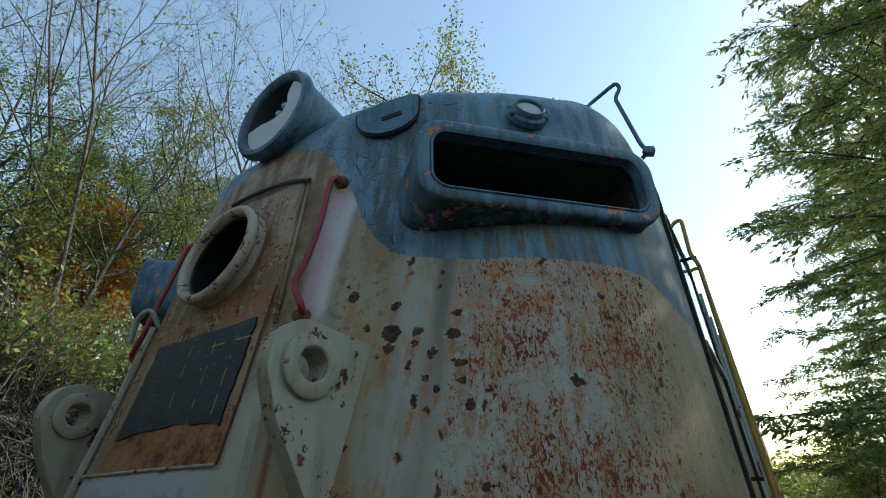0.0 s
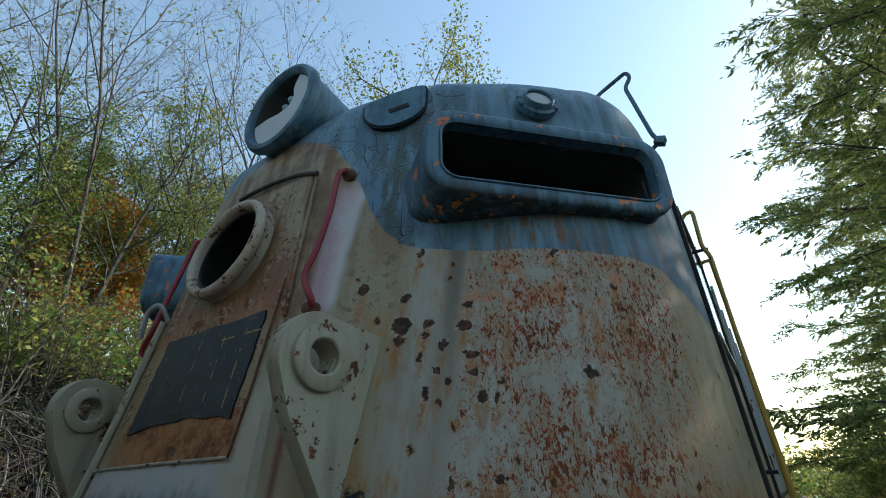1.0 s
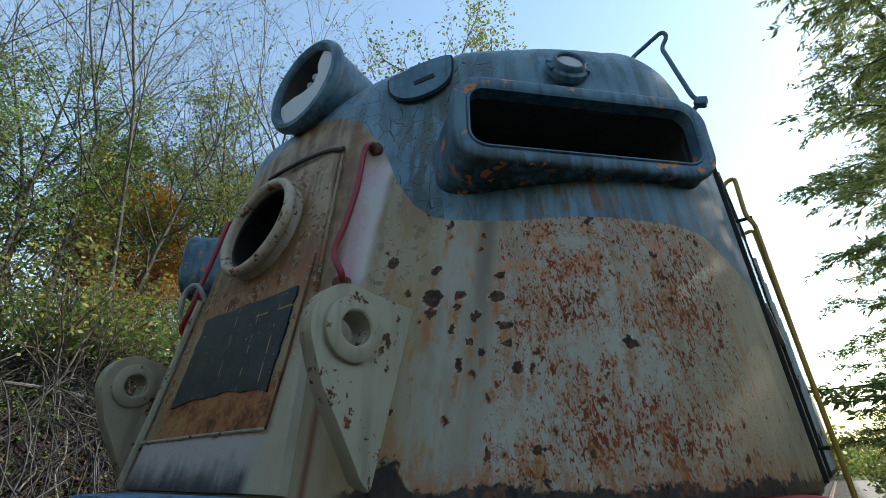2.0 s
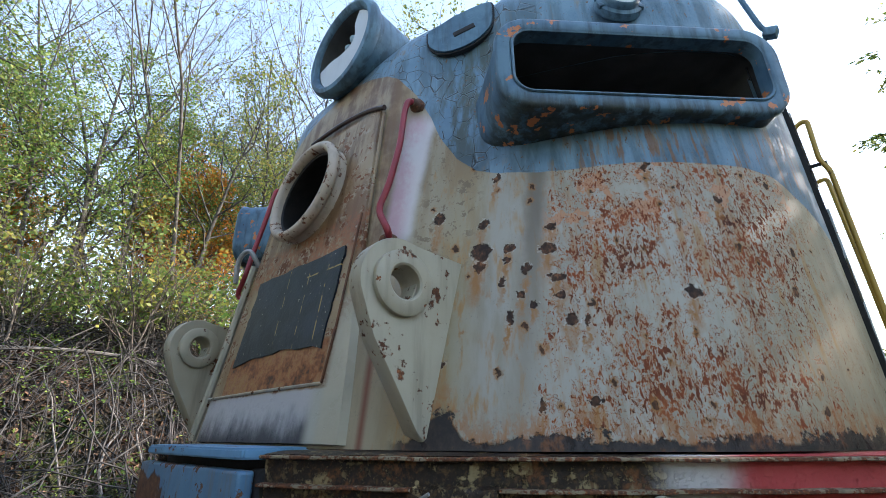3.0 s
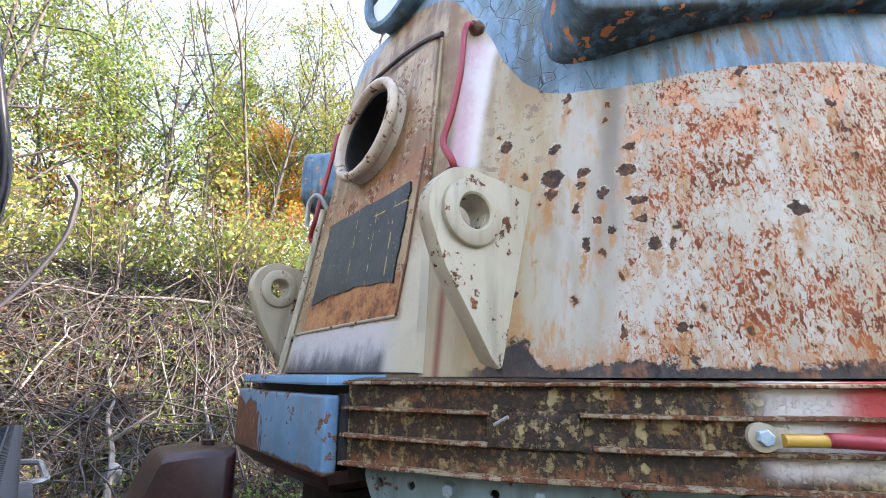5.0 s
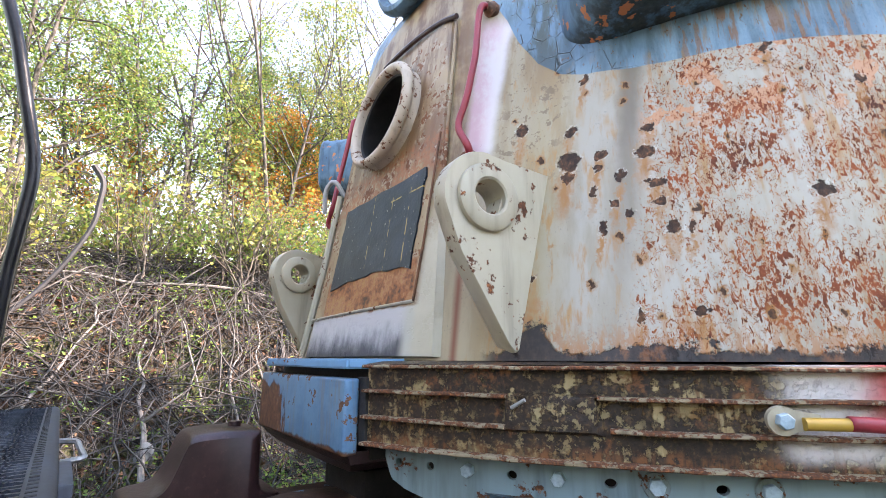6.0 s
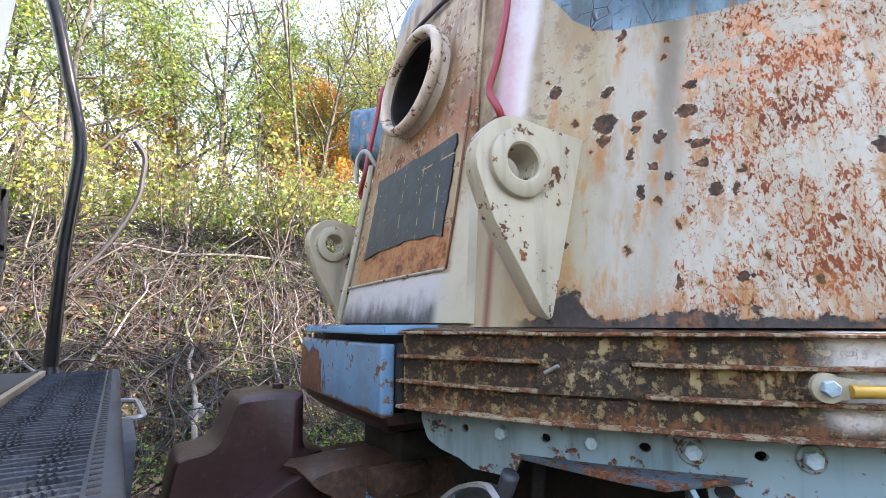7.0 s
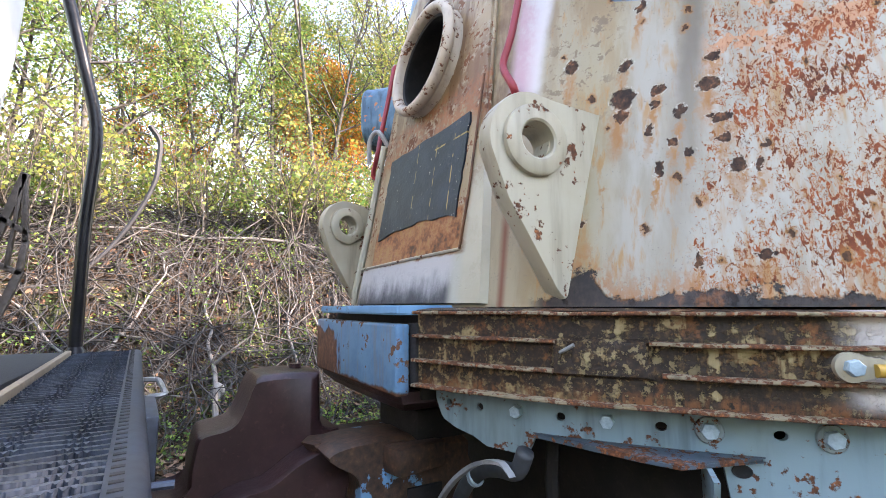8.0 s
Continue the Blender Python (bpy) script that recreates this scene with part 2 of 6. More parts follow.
    speck = q.mul(q.step(q.noise(150, 3, 0.6), 0.60, 0.66), q.step(n_mid, 0.45, 0.6))
    cream = q.mix(q.mul(speck, 0.55), cream, (0.16, 0.135, 0.11))
    peel = q.mul(q.step(q.noise(30, 6, 0.72, shift=(6, 6, 1)), 0.565, 0.580), q.band(ax, 0.57, 0.74, 0.03), q.step(z, 1.9, 2.0))
    cream = q.mix(q.mul(peel, 0.75), cream, (0.15, 0.10, 0.055))
    # brown-stained middle with the door
    mid = q.mul(inv(q.step(ax, 0.43, 0.50)), q.step(z, 1.72, 1.95))
    brown = q.mix(q.step(q.add(q.mul(n_mid, 0.5), q.mul(run, 0.5)), 0.42, 0.58), (0.28, 0.19, 0.095), (0.12, 0.056, 0.024))
    cream = q.mix(q.mul(mid, q.add(0.45, q.mul(q.step(run, 0.35, 0.6), 0.5))), cream, brown)
    rest = q.mul(q.band(ax, 0.40, 0.70, 0.04), q.step(z, 2.05, 2.5), q.step(run, 0.40, 0.58))
    cream = q.mix(q.mul(rest, 0.6), cream, (0.21, 0.125, 0.05))
    trickle = q.mul(q.band(q.add(ax, q.mul(q.math('SUBTRACT', z, 1.6), 0.07)), 0.505, 0.527, 0.012), q.band(z, 1.40, 1.73, 0.06))
    cream = q.mix(q.mul(trickle, 0.9), cream, (0.17, 0.05, 0.026))
    # white and pink overspray beside the handrail
    spray = q.mul(q.band(q.add(x, q.mul(n_mid, 0.02)), 0.478, 0.562, 0.016), q.band(z, 2.06, 2.60, 0.05))
    pinkish = q.mix(q.mul(q.step(q.add(n_big, q.mul(n_fine, 0.3)), 0.50, 0.75), inv(q.step(x, 0.50, 0.55))), (0.54, 0.50, 0.50), (0.50, 0.33, 0.36))
    cream = q.mix(q.mul(spray, 0.95), cream, pinkish)
    # rust flecks on the flank, thick in some places and thin in others
    thick = inv(q.step(near(((1.11, 2.00, 0.11, 0.13), (1.17, 1.62, 0.10, 0.13), (1.30, 1.60, 0.07, 0.12), (1.34, 1.95, 0.08, 0.22), (1.00, 1.92, 0.05, 0.09), (1.05, 2.20, 0.08, 0.04)), q.co), 0.3, 1.25))
    thin = inv(q.step(near(((1.165, 1.835, 0.09, 0.045), (1.00, 1.66, 0.05, 0.08), (1.12, 2.16, 0.08, 0.025), (1.27, 1.74, 0.07, 0.05), (1.20, 1.98, 0.04, 0.07)), q.co), 0.3, 1.2))
    zone = q.mul(q.step(ax, 0.915, 0.955), inv(q.mul(q.step(ax, 1.40, 1.50), 0.6)))
    dens = q.add(q.add(0.58, q.mul(q.step(q.noise(9, 5, 0.6), 0.38, 0.60), 0.36)), q.math('SUBTRACT', q.mul(thick, 0.24), q.mul(thin, 0.42)))
    dens = q.mul(zone, dens)
    fleck = q.add(q.mul(q.noise(92, 5, 0.66, stretch=(1, 1, 0.48), dist=0.8), 0.70), q.mul(q.noise(190, 4, 0.62, stretch=(1, 1, 0.5), shift=(3, 0, 1)), 0.30))
    thr = q.math('SUBTRACT', 0.668, q.mul(dens, 0.150))
    worm = q.math('ABSOLUTE', q.math('SUBTRACT', q.noise(62, 5, 0.62, stretch=(1, 1, 0.62), shift=(5, 2, 7), dist=0.9), 0.5))
    worm = q.mul(q.math('SUBTRACT', 1.0, q.step(worm, 0.008, 0.020)), q.step(q.add(q.noise(34, 4, 0.6, shift=(8, 3, 1)), q.mul(dens, 0.17)), 0.585, 0.62), zone)
    bloom = q.math('MAXIMUM', q.step(fleck, thr, q.add(thr, 0.012)), worm)
    core = q.math('MAXIMUM', q.step(fleck, q.add(thr, -0.004), q.add(thr, 0.028)), q.mul(worm, q.step(n_fine, 0.42, 0.56)))
    halo = q.step(fleck, q.math('SUBTRACT', thr, 0.030), q.add(thr, 0.004))
    bloom_c = q.mix(core, q.ramp(n_fine, [(0.35, (0.34, 0.095, 0.025)), (0.6, (0.47, 0.175, 0.055))]), q.ramp(n_mid, [(0.35, (0.075, 0.021, 0.010)), (0.6, (0.25, 0.060, 0.019))]))
    col = q.mix(q.mul(halo, zone, 0.7), cream, (0.36, 0.19, 0.075))
    col = q.mix(q.mul(q.step(run_fine, 0.50, 0.66), dens, 0.55), col, (0.33, 0.155, 0.055))
    patch = q.mul(q.step(q.noise(7.5, 4, 0.6, shift=(3, 1, 2)), 0.57, 0.59), q.step(z, 1.95, 2.08), zone, q.step(n_fine, 0.40, 0.44))
    col = q.mix(q.mul(patch, 0.85), col, (0.45, 0.20, 0.09))
    col = q.mix(bloom, col, bloom_c)
    # the larger flakes, each down to dark rust with a run under it
    big_flakes = ((0.773, 1.989, 0.026, 0.031), (0.775, 1.942, 0.011, 0.021), (0.767, 2.087, 0.014, 0.018), (0.789, 2.257, 0.011, 0.016), (0.848, 1.992, 0.013, 0.014), (0.844, 1.952, 0.010, 0.011), (0.947, 2.051, 0.013, 0.013), (0.942, 1.980, 0.020, 0.020),
                  (0.963, 1.893, 0.017, 0.012), (0.840, 1.888, 0.010, 0.015), (0.972, 1.841, 0.010, 0.012), (0.896, 1.921, 0.009, 0.018), (0.889, 1.846, 0.011, 0.012), (0.919, 1.817, 0.008, 0.011), (0.864, 1.781, 0.008, 0.021), (0.997, 1.772, 0.015, 0.017),
                  (1.028, 1.766, 0.008, 0.017), (0.638, 2.128, 0.017, 0.024), (0.706, 1.671, 0.014, 0.013), (0.947, 1.565, 0.007, 0.020), (1.041, 1.575, 0.012, 0.012), (1.169, 2.233, 0.011, 0.016), (1.232, 1.839, 0.015, 0.020), (1.306, 2.114, 0.008, 0.016))
    d_big = near(big_flakes, wob.outputs[0])
    d_run = near(big_flakes, wob.outputs[0], 2.3, 3.6)
    cell = q.t.nodes.new("ShaderNodeTexVoronoi")
    cell.feature = 'F1'
    wide = q.t.nodes.new("ShaderNodeVectorMath")
    wide.operation = 'MULTIPLY'
    q.put(wide.inputs[0], wob.outputs[0])
    wide.inputs[1].default_value = (1, 1, 0.7)
    q.put(cell.inputs["Vector"], wide.outputs[0])
    cell.inputs["Scale"].default_value = 21
    sep = q.t.nodes.new("ShaderNodeSeparateColor")
    q.put(sep.inputs[0], cell.outputs["Color"])
    size = q.mul(q.step(sep.outputs[0], 0.42, 0.60), q.add(0.05, q.mul(sep.outputs[1], 0.17)), q.step(ax, 0.55, 0.66))
    gap = q.math('SUBTRACT', cell.outputs["Distance"], size)
    small = inv(q.step(gap, -0.02, 0.015))
    spot = q.math('MAXIMUM', inv(q.step(d_big, 0.86, 1.06)), q.mul(small, 0.95))
    ring = q.math('MAXIMUM', inv(q.step(d_run, 0.25, 1.15)), q.mul(inv(q.step(gap, -0.02, 0.16)), q.step(size, 0.03, 0.06)))
    col = q.mix(q.mul(ring, q.add(0.5, q.mul(q.step(run_fine, 0.36, 0.56), 0.45))), col, (0.30, 0.130, 0.034))
    col = q.mix(q.mul(spot, 0.97), col, q.ramp(n_fine, [(0.38, (0.020, 0.011, 0.009)), (0.56, (0.065, 0.030, 0.017)), (0.70, (0.22, 0.085, 0.034))]))
    lip = q.mul(q.band(d_big, 1.06, 1.20, 0.05), q.step(n_fine, 0.45, 0.55))
    col = q.mix(q.mul(lip, 0.5), col, (0.56, 0.52, 0.45))
    # rotten lower edge
    scab = q.mul(q.band(ax, 0.69, 0.775, 0.035), 0.06)
    edge = q.math('SUBTRACT', z, q.add(q.add(1.478, scab), q.mul(q.step(q.noise(9, 7, 0.74), 0.40, 0.75), 0.055)))
    near_edge = q.mul(inv(q.step(edge, 0.0, 0.08)), q.step(ax, 0.62, 0.72), q.step(q.add(q.mul(n_fine, 0.6), q.mul(run_fine, 0.4)), 0.44, 0.54))
    col = q.mix(q.mul(near_edge, 0.75), col, (0.31, 0.125, 0.04))
    edge = q.mul(inv(q.step(edge, 0.0, 0.010)), q.step(ax, 0.60, 0.66))
    col = q.mix(edge, col, q.ramp(q.add(q.mul(n_mid, 0.6), q.mul(n_fine, 0.4)), [(0.40, (0.012, 0.010, 0.010)), (0.54, (0.040, 0.026, 0.021)), (0.62, (0.15, 0.06, 0.026))]))
    # blue top, its lower line dipping from the middle to the flank
    level = q.ramp(q.mul(ax, 0.625), [(u * 0.625, ((v - 2.1),) * 3) for u, v in ((0.0, 3.03), (0.20, 2.955), (0.33, 2.885), (0.40, 2.83), (0.48, 2.72), (0.54, 2.59), (0.58, 2.49), (0.65, 2.375), (0.72, 2.305), (0.80, 2.272), (0.90, 2.250), (1.17, 2.248), (1.38, 2.232), (1.43, 2.21), (1.49, 2.12), (1.60, 2.06))])
    line = q.add(q.add(level, 2.092), q.mul(n_mid, 0.016))
    top = q.step(q.math('SUBTRACT', z, line), 0.0, 0.005)
    blue = q.mix(q.step(n_big, 0.35, 0.65), (0.085, 0.160, 0.225), (0.15, 0.245, 0.315))
    blue = q.mix(q.mul(q.step(run, 0.42, 0.62), 0.65), blue, (0.040, 0.070, 0.090))
    moss = q.mul(q.band(x, 0.56, 0.72, 0.05), q.band(z, 2.35, 3.0, 0.15), q.step(run, 0.42, 0.56))
    blue = q.mix(q.mul(moss, 0.75), blue, (0.055, 0.062, 0.030))
    drip = q.mul(q.step(run_fine, 0.53, 0.62), q.band(z, 2.18, 2.40, 0.05), q.step(ax, 0.85, 1.1))
    blue = q.mix(q.mul(drip, 0.85), blue, (0.17, 0.085, 0.036))
    crack_d = q.cells(19, stretch=(1, 1, 0.7), feature='DISTANCE_TO_EDGE')
    flaky = q.mul(inv(q.step(q.add(crack_d, q.mul(n_fine, 0.06)), 0.028, 0.068)), q.step(n_mid, 0.41, 0.52), inv(q.step(ax, 0.80, 0.95)))
    blue = q.mix(q.mul(flaky, 0.95), blue, (0.028, 0.024, 0.018))
    curl = q.mul(q.band(q.add(crack_d, q.mul(n_fine, 0.06)), 0.065, 0.085, 0.01), q.step(n_mid, 0.46, 0.56), inv(q.step(ax, 0.80, 0.95)))
    blue = q.mix(q.mul(curl, 0.5), blue, (0.24, 0.31, 0.35))
    chip = q.step(q.add(q.mul(q.noise(80, 7, 0.68, stretch=(1, 1, 0.5), dist=0.6), 0.7), q.mul(n_fine, 0.35)), 0.625, 0.645)
    blue = q.mix(chip, blue, (0.12, 0.065, 0.035))
    seep = q.mul(q.step(q.noise(30, 5, 0.62, stretch=(1, 1, 0.06), shift=(4, 4, 0)), 0.55, 0.66), q.step(n_big, 0.42, 0.58), 0.65)
    blue = q.mix(seep, blue, (0.20, 0.125, 0.055))
    col = q.mix(top, col, blue)
    bare = inv(top)
    h = q.add(q.mul(n_fine, 0.12), q.mul(bare, q.add(q.mul(spot, -0.9), q.mul(bloom, -0.35))))
    h = q.add(h, q.add(q.mul(q.mul(flaky, top), -0.9), q.mul(edge, -0.6)))
    h = q.add(h, q.mul(n_big, 0.8))
    q.bump(h, 0.6, 0.008)
    rgh = q.add(q.add(0.40, q.mul(q.math('MAXIMUM', spot, bloom), 0.4)), q.mul(n_mid, 0.12))
    return q.done(col, rgh, 0.0, 0.35)


def make_door_paint():
    q = Mat("stained_door_paint")
    x, z = q.axis(0), q.axis(2)
    n_big, n_mid, n_fine = q.noise(4, 5), q.noise(14, 6, 0.65), q.noise(60, 5, 0.6)
    run = q.noise(17, 5, 0.62, stretch=(1, 1, 0.06))
    col = q.mix(q.step(q.add(q.mul(run, 0.35), q.mul(n_big, 0.65)), 0.40, 0.62), (0.30, 0.215, 0.12), (0.18, 0.092, 0.038))
    col = q.mix(q.mul(q.step(n_mid, 0.52, 0.60), 0.7), col, (0.37, 0.31, 0.215))
    flake = q.step(q.add(q.mul(n_mid, 0.6), q.mul(n_fine, 0.4)), 0.545, 0.565)
    col = q.mix(q.mul(flake, 0.9), col, (0.17, 0.055, 0.018))
    band = q.mul(q.band(q.add(z, q.mul(n_mid, 0.12)), 2.12, 2.27, 0.02), q.step(n_fine, 0.40, 0.5))
    col = q.mix(q.mul(band, 0.85), col, q.mix(q.step(n_mid, 0.45, 0.6), (0.27, 0.095, 0.032), (0.14, 0.05, 0.022)))
    seep = q.mul(q.step(q.noise(24, 5, 0.65, stretch=(1, 1, 0.09), shift=(1, 3, 0)), 0.52, 0.64), q.step(z, 1.7, 2.0))
    col = q.mix(q.mul(seep, q.step(n_big, 0.42, 0.6), 0.5), col, (0.15, 0.065, 0.026))
    streak = q.mul(q.step(q.noise(15, 5, 0.6, stretch=(1, 1, 0.05), shift=(3, 8, 0)), 0.50, 0.60), q.step(z, 2.05, 2.3))
    col = q.mix(q.mul(streak, 0.65), col, (0.10, 0.048, 0.020))
    rusty = q.mul(q.band(z, 1.64, 1.78, 0.01), q.math('SUBTRACT', 1.0, q.step(q.math('ABSOLUTE', x), 0.33, 0.345)))
    rc = q.ramp(q.add(q.mul(n_mid, 0.6), q.mul(n_fine, 0.4)), [(0.38, (0.055, 0.02, 0.010)), (0.5, (0.27, 0.09, 0.026)), (0.60, (0.36, 0.20, 0.09))])
    col = q.mix(rusty, col, rc)
    low = q.math('SUBTRACT', 1.0, q.step(q.add(z, q.mul(n_mid, 0.02)), 1.635, 1.645))
    soot = q.step(q.add(q.mul(q.math('SUBTRACT', z, 1.47), 5.0), q.add(q.mul(run, 0.7), q.mul(n_mid, 0.6))), 0.72, 1.28)
    pale = q.mix(soot, (0.05, 0.05, 0.058), (0.42, 0.40, 0.39))
    col = q.mix(low, col, q.mix(q.step(x, 0.28, 0.34), pale, (0.40, 0.385, 0.32)))
    side = q.mul(q.step(x, 0.34, 0.38), q.math('SUBTRACT', 1.0, q.step(z, 1.80, 2.0)))
    col = q.mix(side, col, q.mix(q.step(n_big, 0.3, 0.7), (0.36, 0.325, 0.235), (0.44, 0.405, 0.31)))
    q.bump(q.add(q.mul(flake, -0.5), q.add(q.mul(n_fine, 0.25), q.mul(rusty, -0.4))), 0.5, 0.006)
    return q.done(col, q.add(0.45, q.mul(flake, 0.3)), 0.0, 0.35)


def make_black_panel():
    q = Mat("black_panel_paint")
    x, z = q.axis(0), q.axis(2)
    n_mid, n_fine = q.noise(12, 5, 0.6), q.noise(70, 5, 0.6)
    col = q.mix(q.step(n_mid, 0.35, 0.7), (0.006, 0.010, 0.018), (0.015, 0.024, 0.040))
    worn = q.mul(q.step(q.noise(8, 5, 0.6, stretch=(1, 1, 0.2)), 0.55, 0.7), 0.6)
    col = q.mix(worn, col, (0.035, 0.045, 0.06))

    def rim(u, at_u, w):
        return q.math('SUBTRACT', 1.0, q.step(q.math('ABSOLUTE', q.math('SUBTRACT', u, at_u)), w * 0.5, w))
    broken = q.step(q.noise(24, 3), 0.45, 0.55)
    lines = q.mul(q.math('MAXIMUM', q.math('MAXIMUM', rim(x, 0.245, 0.004), rim(x, 0.125, 0.003)), q.math('MAXIMUM', rim(x, -0.02, 0.0025), q.mul(rim(z, 2.025, 0.004), q.step(x, 0.1, 0.12)))), broken)
    col = q.mix(lines, col, (0.33, 0.22, 0.07))
    chip = q.step(n_fine, 0.66, 0.70)
    col = q.mix(chip, col, (0.3, 0.28, 0.24))
    q.bump(q.add(n_fine, n_mid), 0.25, 0.004)
    return q.done(col, 0.36, 0.0, 0.32)


def make_grimy_beam():
    """Flaking cream over black grease, wetter and browner in level bands, with fresh white and red at one end."""
    q = Mat("grimy_beam_paint")
    x, z = q.axis(0), q.axis(2)
    n_big, n_mid, n_fine = q.noise(4.5, 5), q.noise(20, 6, 0.65), q.noise(75, 5, 0.62)
    level = q.noise(7, 5, 0.62, stretch=(0.35, 0.35, 2.2), shift=(2, 0, 4))
    run = q.noise(26, 5, 0.62, stretch=(1, 1, 0.12))
    cream = q.mix(q.step(n_mid, 0.40, 0.60), (0.35, 0.27, 0.14), (0.22, 0.12, 0.042))
    cream = q.mix(q.mul(q.step(run, 0.46, 0.58), 0.85), cream, (0.12, 0.05, 0.018))
    grime = q.step(q.add(q.add(q.mul(n_mid, 0.26), q.mul(level, 0.36)), q.add(q.mul(n_fine, 0.24), q.mul(run, 0.24))), 0.488, 0.528)
    black = q.ramp(n_fine, [(0.32, (0.007, 0.005, 0.004)), (0.55, (0.030, 0.016, 0.009)), (0.72, (0.13, 0.07, 0.028))])
    col = q.mix(grime, cream, black)
    peel = q.step(q.noise(46, 6, 0.72, shift=(1, 6, 2)), 0.555, 0.575)
    col = q.mix(q.mul(peel, q.step(n_big, 0.42, 0.56), 0.7), col, (0.30, 0.225, 0.11))
    lower = q.math('SUBTRACT', 1.0, q.step(q.add(z, q.mul(n_mid, 0.04)), 1.30, 1.325))
    col = q.mix(q.mul(lower, q.step(n_fine, 0.36, 0.52), 0.65), col, q.mix(q.step(run, 0.42, 0.58), (0.035, 0.018, 0.010), (0.24, 0.085, 0.025)))
    rust = q.step(q.noise(9, 6, 0.65, shift=(5, 2, 1)), 0.54, 0.62)
    col = q.mix(q.mul(rust, q.step(n_fine, 0.40, 0.55), 0.6), col, q.ramp(n_fine, [(0.35, (0.08, 0.027, 0.010)), (0.65, (0.29, 0.105, 0.032))]))
    # fresh white and red at the end
    fresh = q.mul(q.step(q.add(x, q.mul(n_mid, 0.06)), 1.14, 1.21), q.step(q.add(z, q.mul(n_mid, 0.02)), 1.285, 1.32))
    red = q.mul(q.step(q.add(x, q.mul(n_big, 0.25)), 1.32, 1.44), q.band(z, 1.345, 1.50, 0.012))
    red = q.math('MAXIMUM', red, q.mul(q.step(x, 1.22, 1.32), q.band(z, 1.36, 1.39, 0.010)))
    col = q.mix(q.mul(fresh, 0.93), col, q.mix(red, q.mix(q.mul(q.step(run, 0.5, 0.6), 0.4), (0.60, 0.55, 0.53), (0.40, 0.27, 0.18)), (0.50, 0.06, 0.06)))
    q.bump(q.add(q.mul(peel, 0.6), q.add(q.mul(n_fine, 0.5), q.mul(grime, -0.5))), 0.9, 0.007)
    return q.done(col, q.add(0.42, q.mul(n_mid, 0.3)), 0.0, 0.4)


def rusty_iron(name, a=(0.05, 0.024, 0.018), b=(0.11, 0.05, 0.03), rough=0.7, scale=1.0):
    q = Mat(name)
    n1, n2 = q.noise(10 * scale, 5, 0.6), q.noise(60 * scale, 5, 0.62)
    col = q.mix(q.step(n1, 0.35, 0.65), a, b)
    col = q.mix(q.mul(q.step(n2, 0.58, 0.7), 0.5), col, tuple(min(1, c * 1.9) for c in b))
    q.bump(q.add(n2, q.mul(n1, 0.6)), 0.45, 0.003)
    return q.done(col, rough, 0.0, 0.4)


def plain(name, color, rough=0.5, metal=0.0, var=0.25, scale=20.0, bump=0.2):
    q = Mat(name)
    n1, n2 = q.noise(scale * 0.3, 4), q.noise(scale * 2.5, 4)
    col = q.mix(q.step(q.add(q.mul(n1, 0.6), q.mul(n2, 0.4)), 0.35, 0.65), tuple(c * (1 - var) for c in color), tuple(min(1, c * (1 + var)) for c in color))
    q.bump(n2, bump, 0.002)
    return q.done(col, q.add(rough - 0.08, q.mul(n1, 0.16)), metal)


def foliage(name, stops, glow=0.35, rough=0.55):
    """Leaf: colour differs from leaf to leaf, light shines through."""
    q = Mat(name)
    col = q.ramp(q.add(q.mul(q.island(), 0.7), q.mul(q.noise(0.6, 3), 0.35)), stops)
    q.done(col, rough, 0.0, 0.3)
    tr = q.t.nodes.new("ShaderNodeBsdfTranslucent")
    q.put(tr.inputs["Color"], col)
    mx = q.t.nodes.new("ShaderNodeMixShader")
    mx.inputs[0].default_value = glow
    q.t.links.new(q.b.outputs[0], mx.inputs[1])
    q.t.links.new(tr.outputs[0], mx.inputs[2])
    q.t.links.new(mx.outputs[0], q.o.inputs["Surface"])
    return q.m


nose_paint = make_nose_paint()
door_paint = make_door_paint()
black_panel_paint = make_black_panel()
beam_paint = make_grimy_beam()
rib_paint = worn_paint("worn_rib_edge", (0.27, 0.215, 0.14), 0.98, 1.0, 0.5, 3.0)
bracket_brown = plain("brown_grey_steel", (0.085, 0.068, 0.058), 0.5, 0.3, 0.35, 14)
bracket_blue = plain("dark_blue_grey_steel", (0.045, 0.055, 0.075), 0.45, 0.2, 0.3, 14)


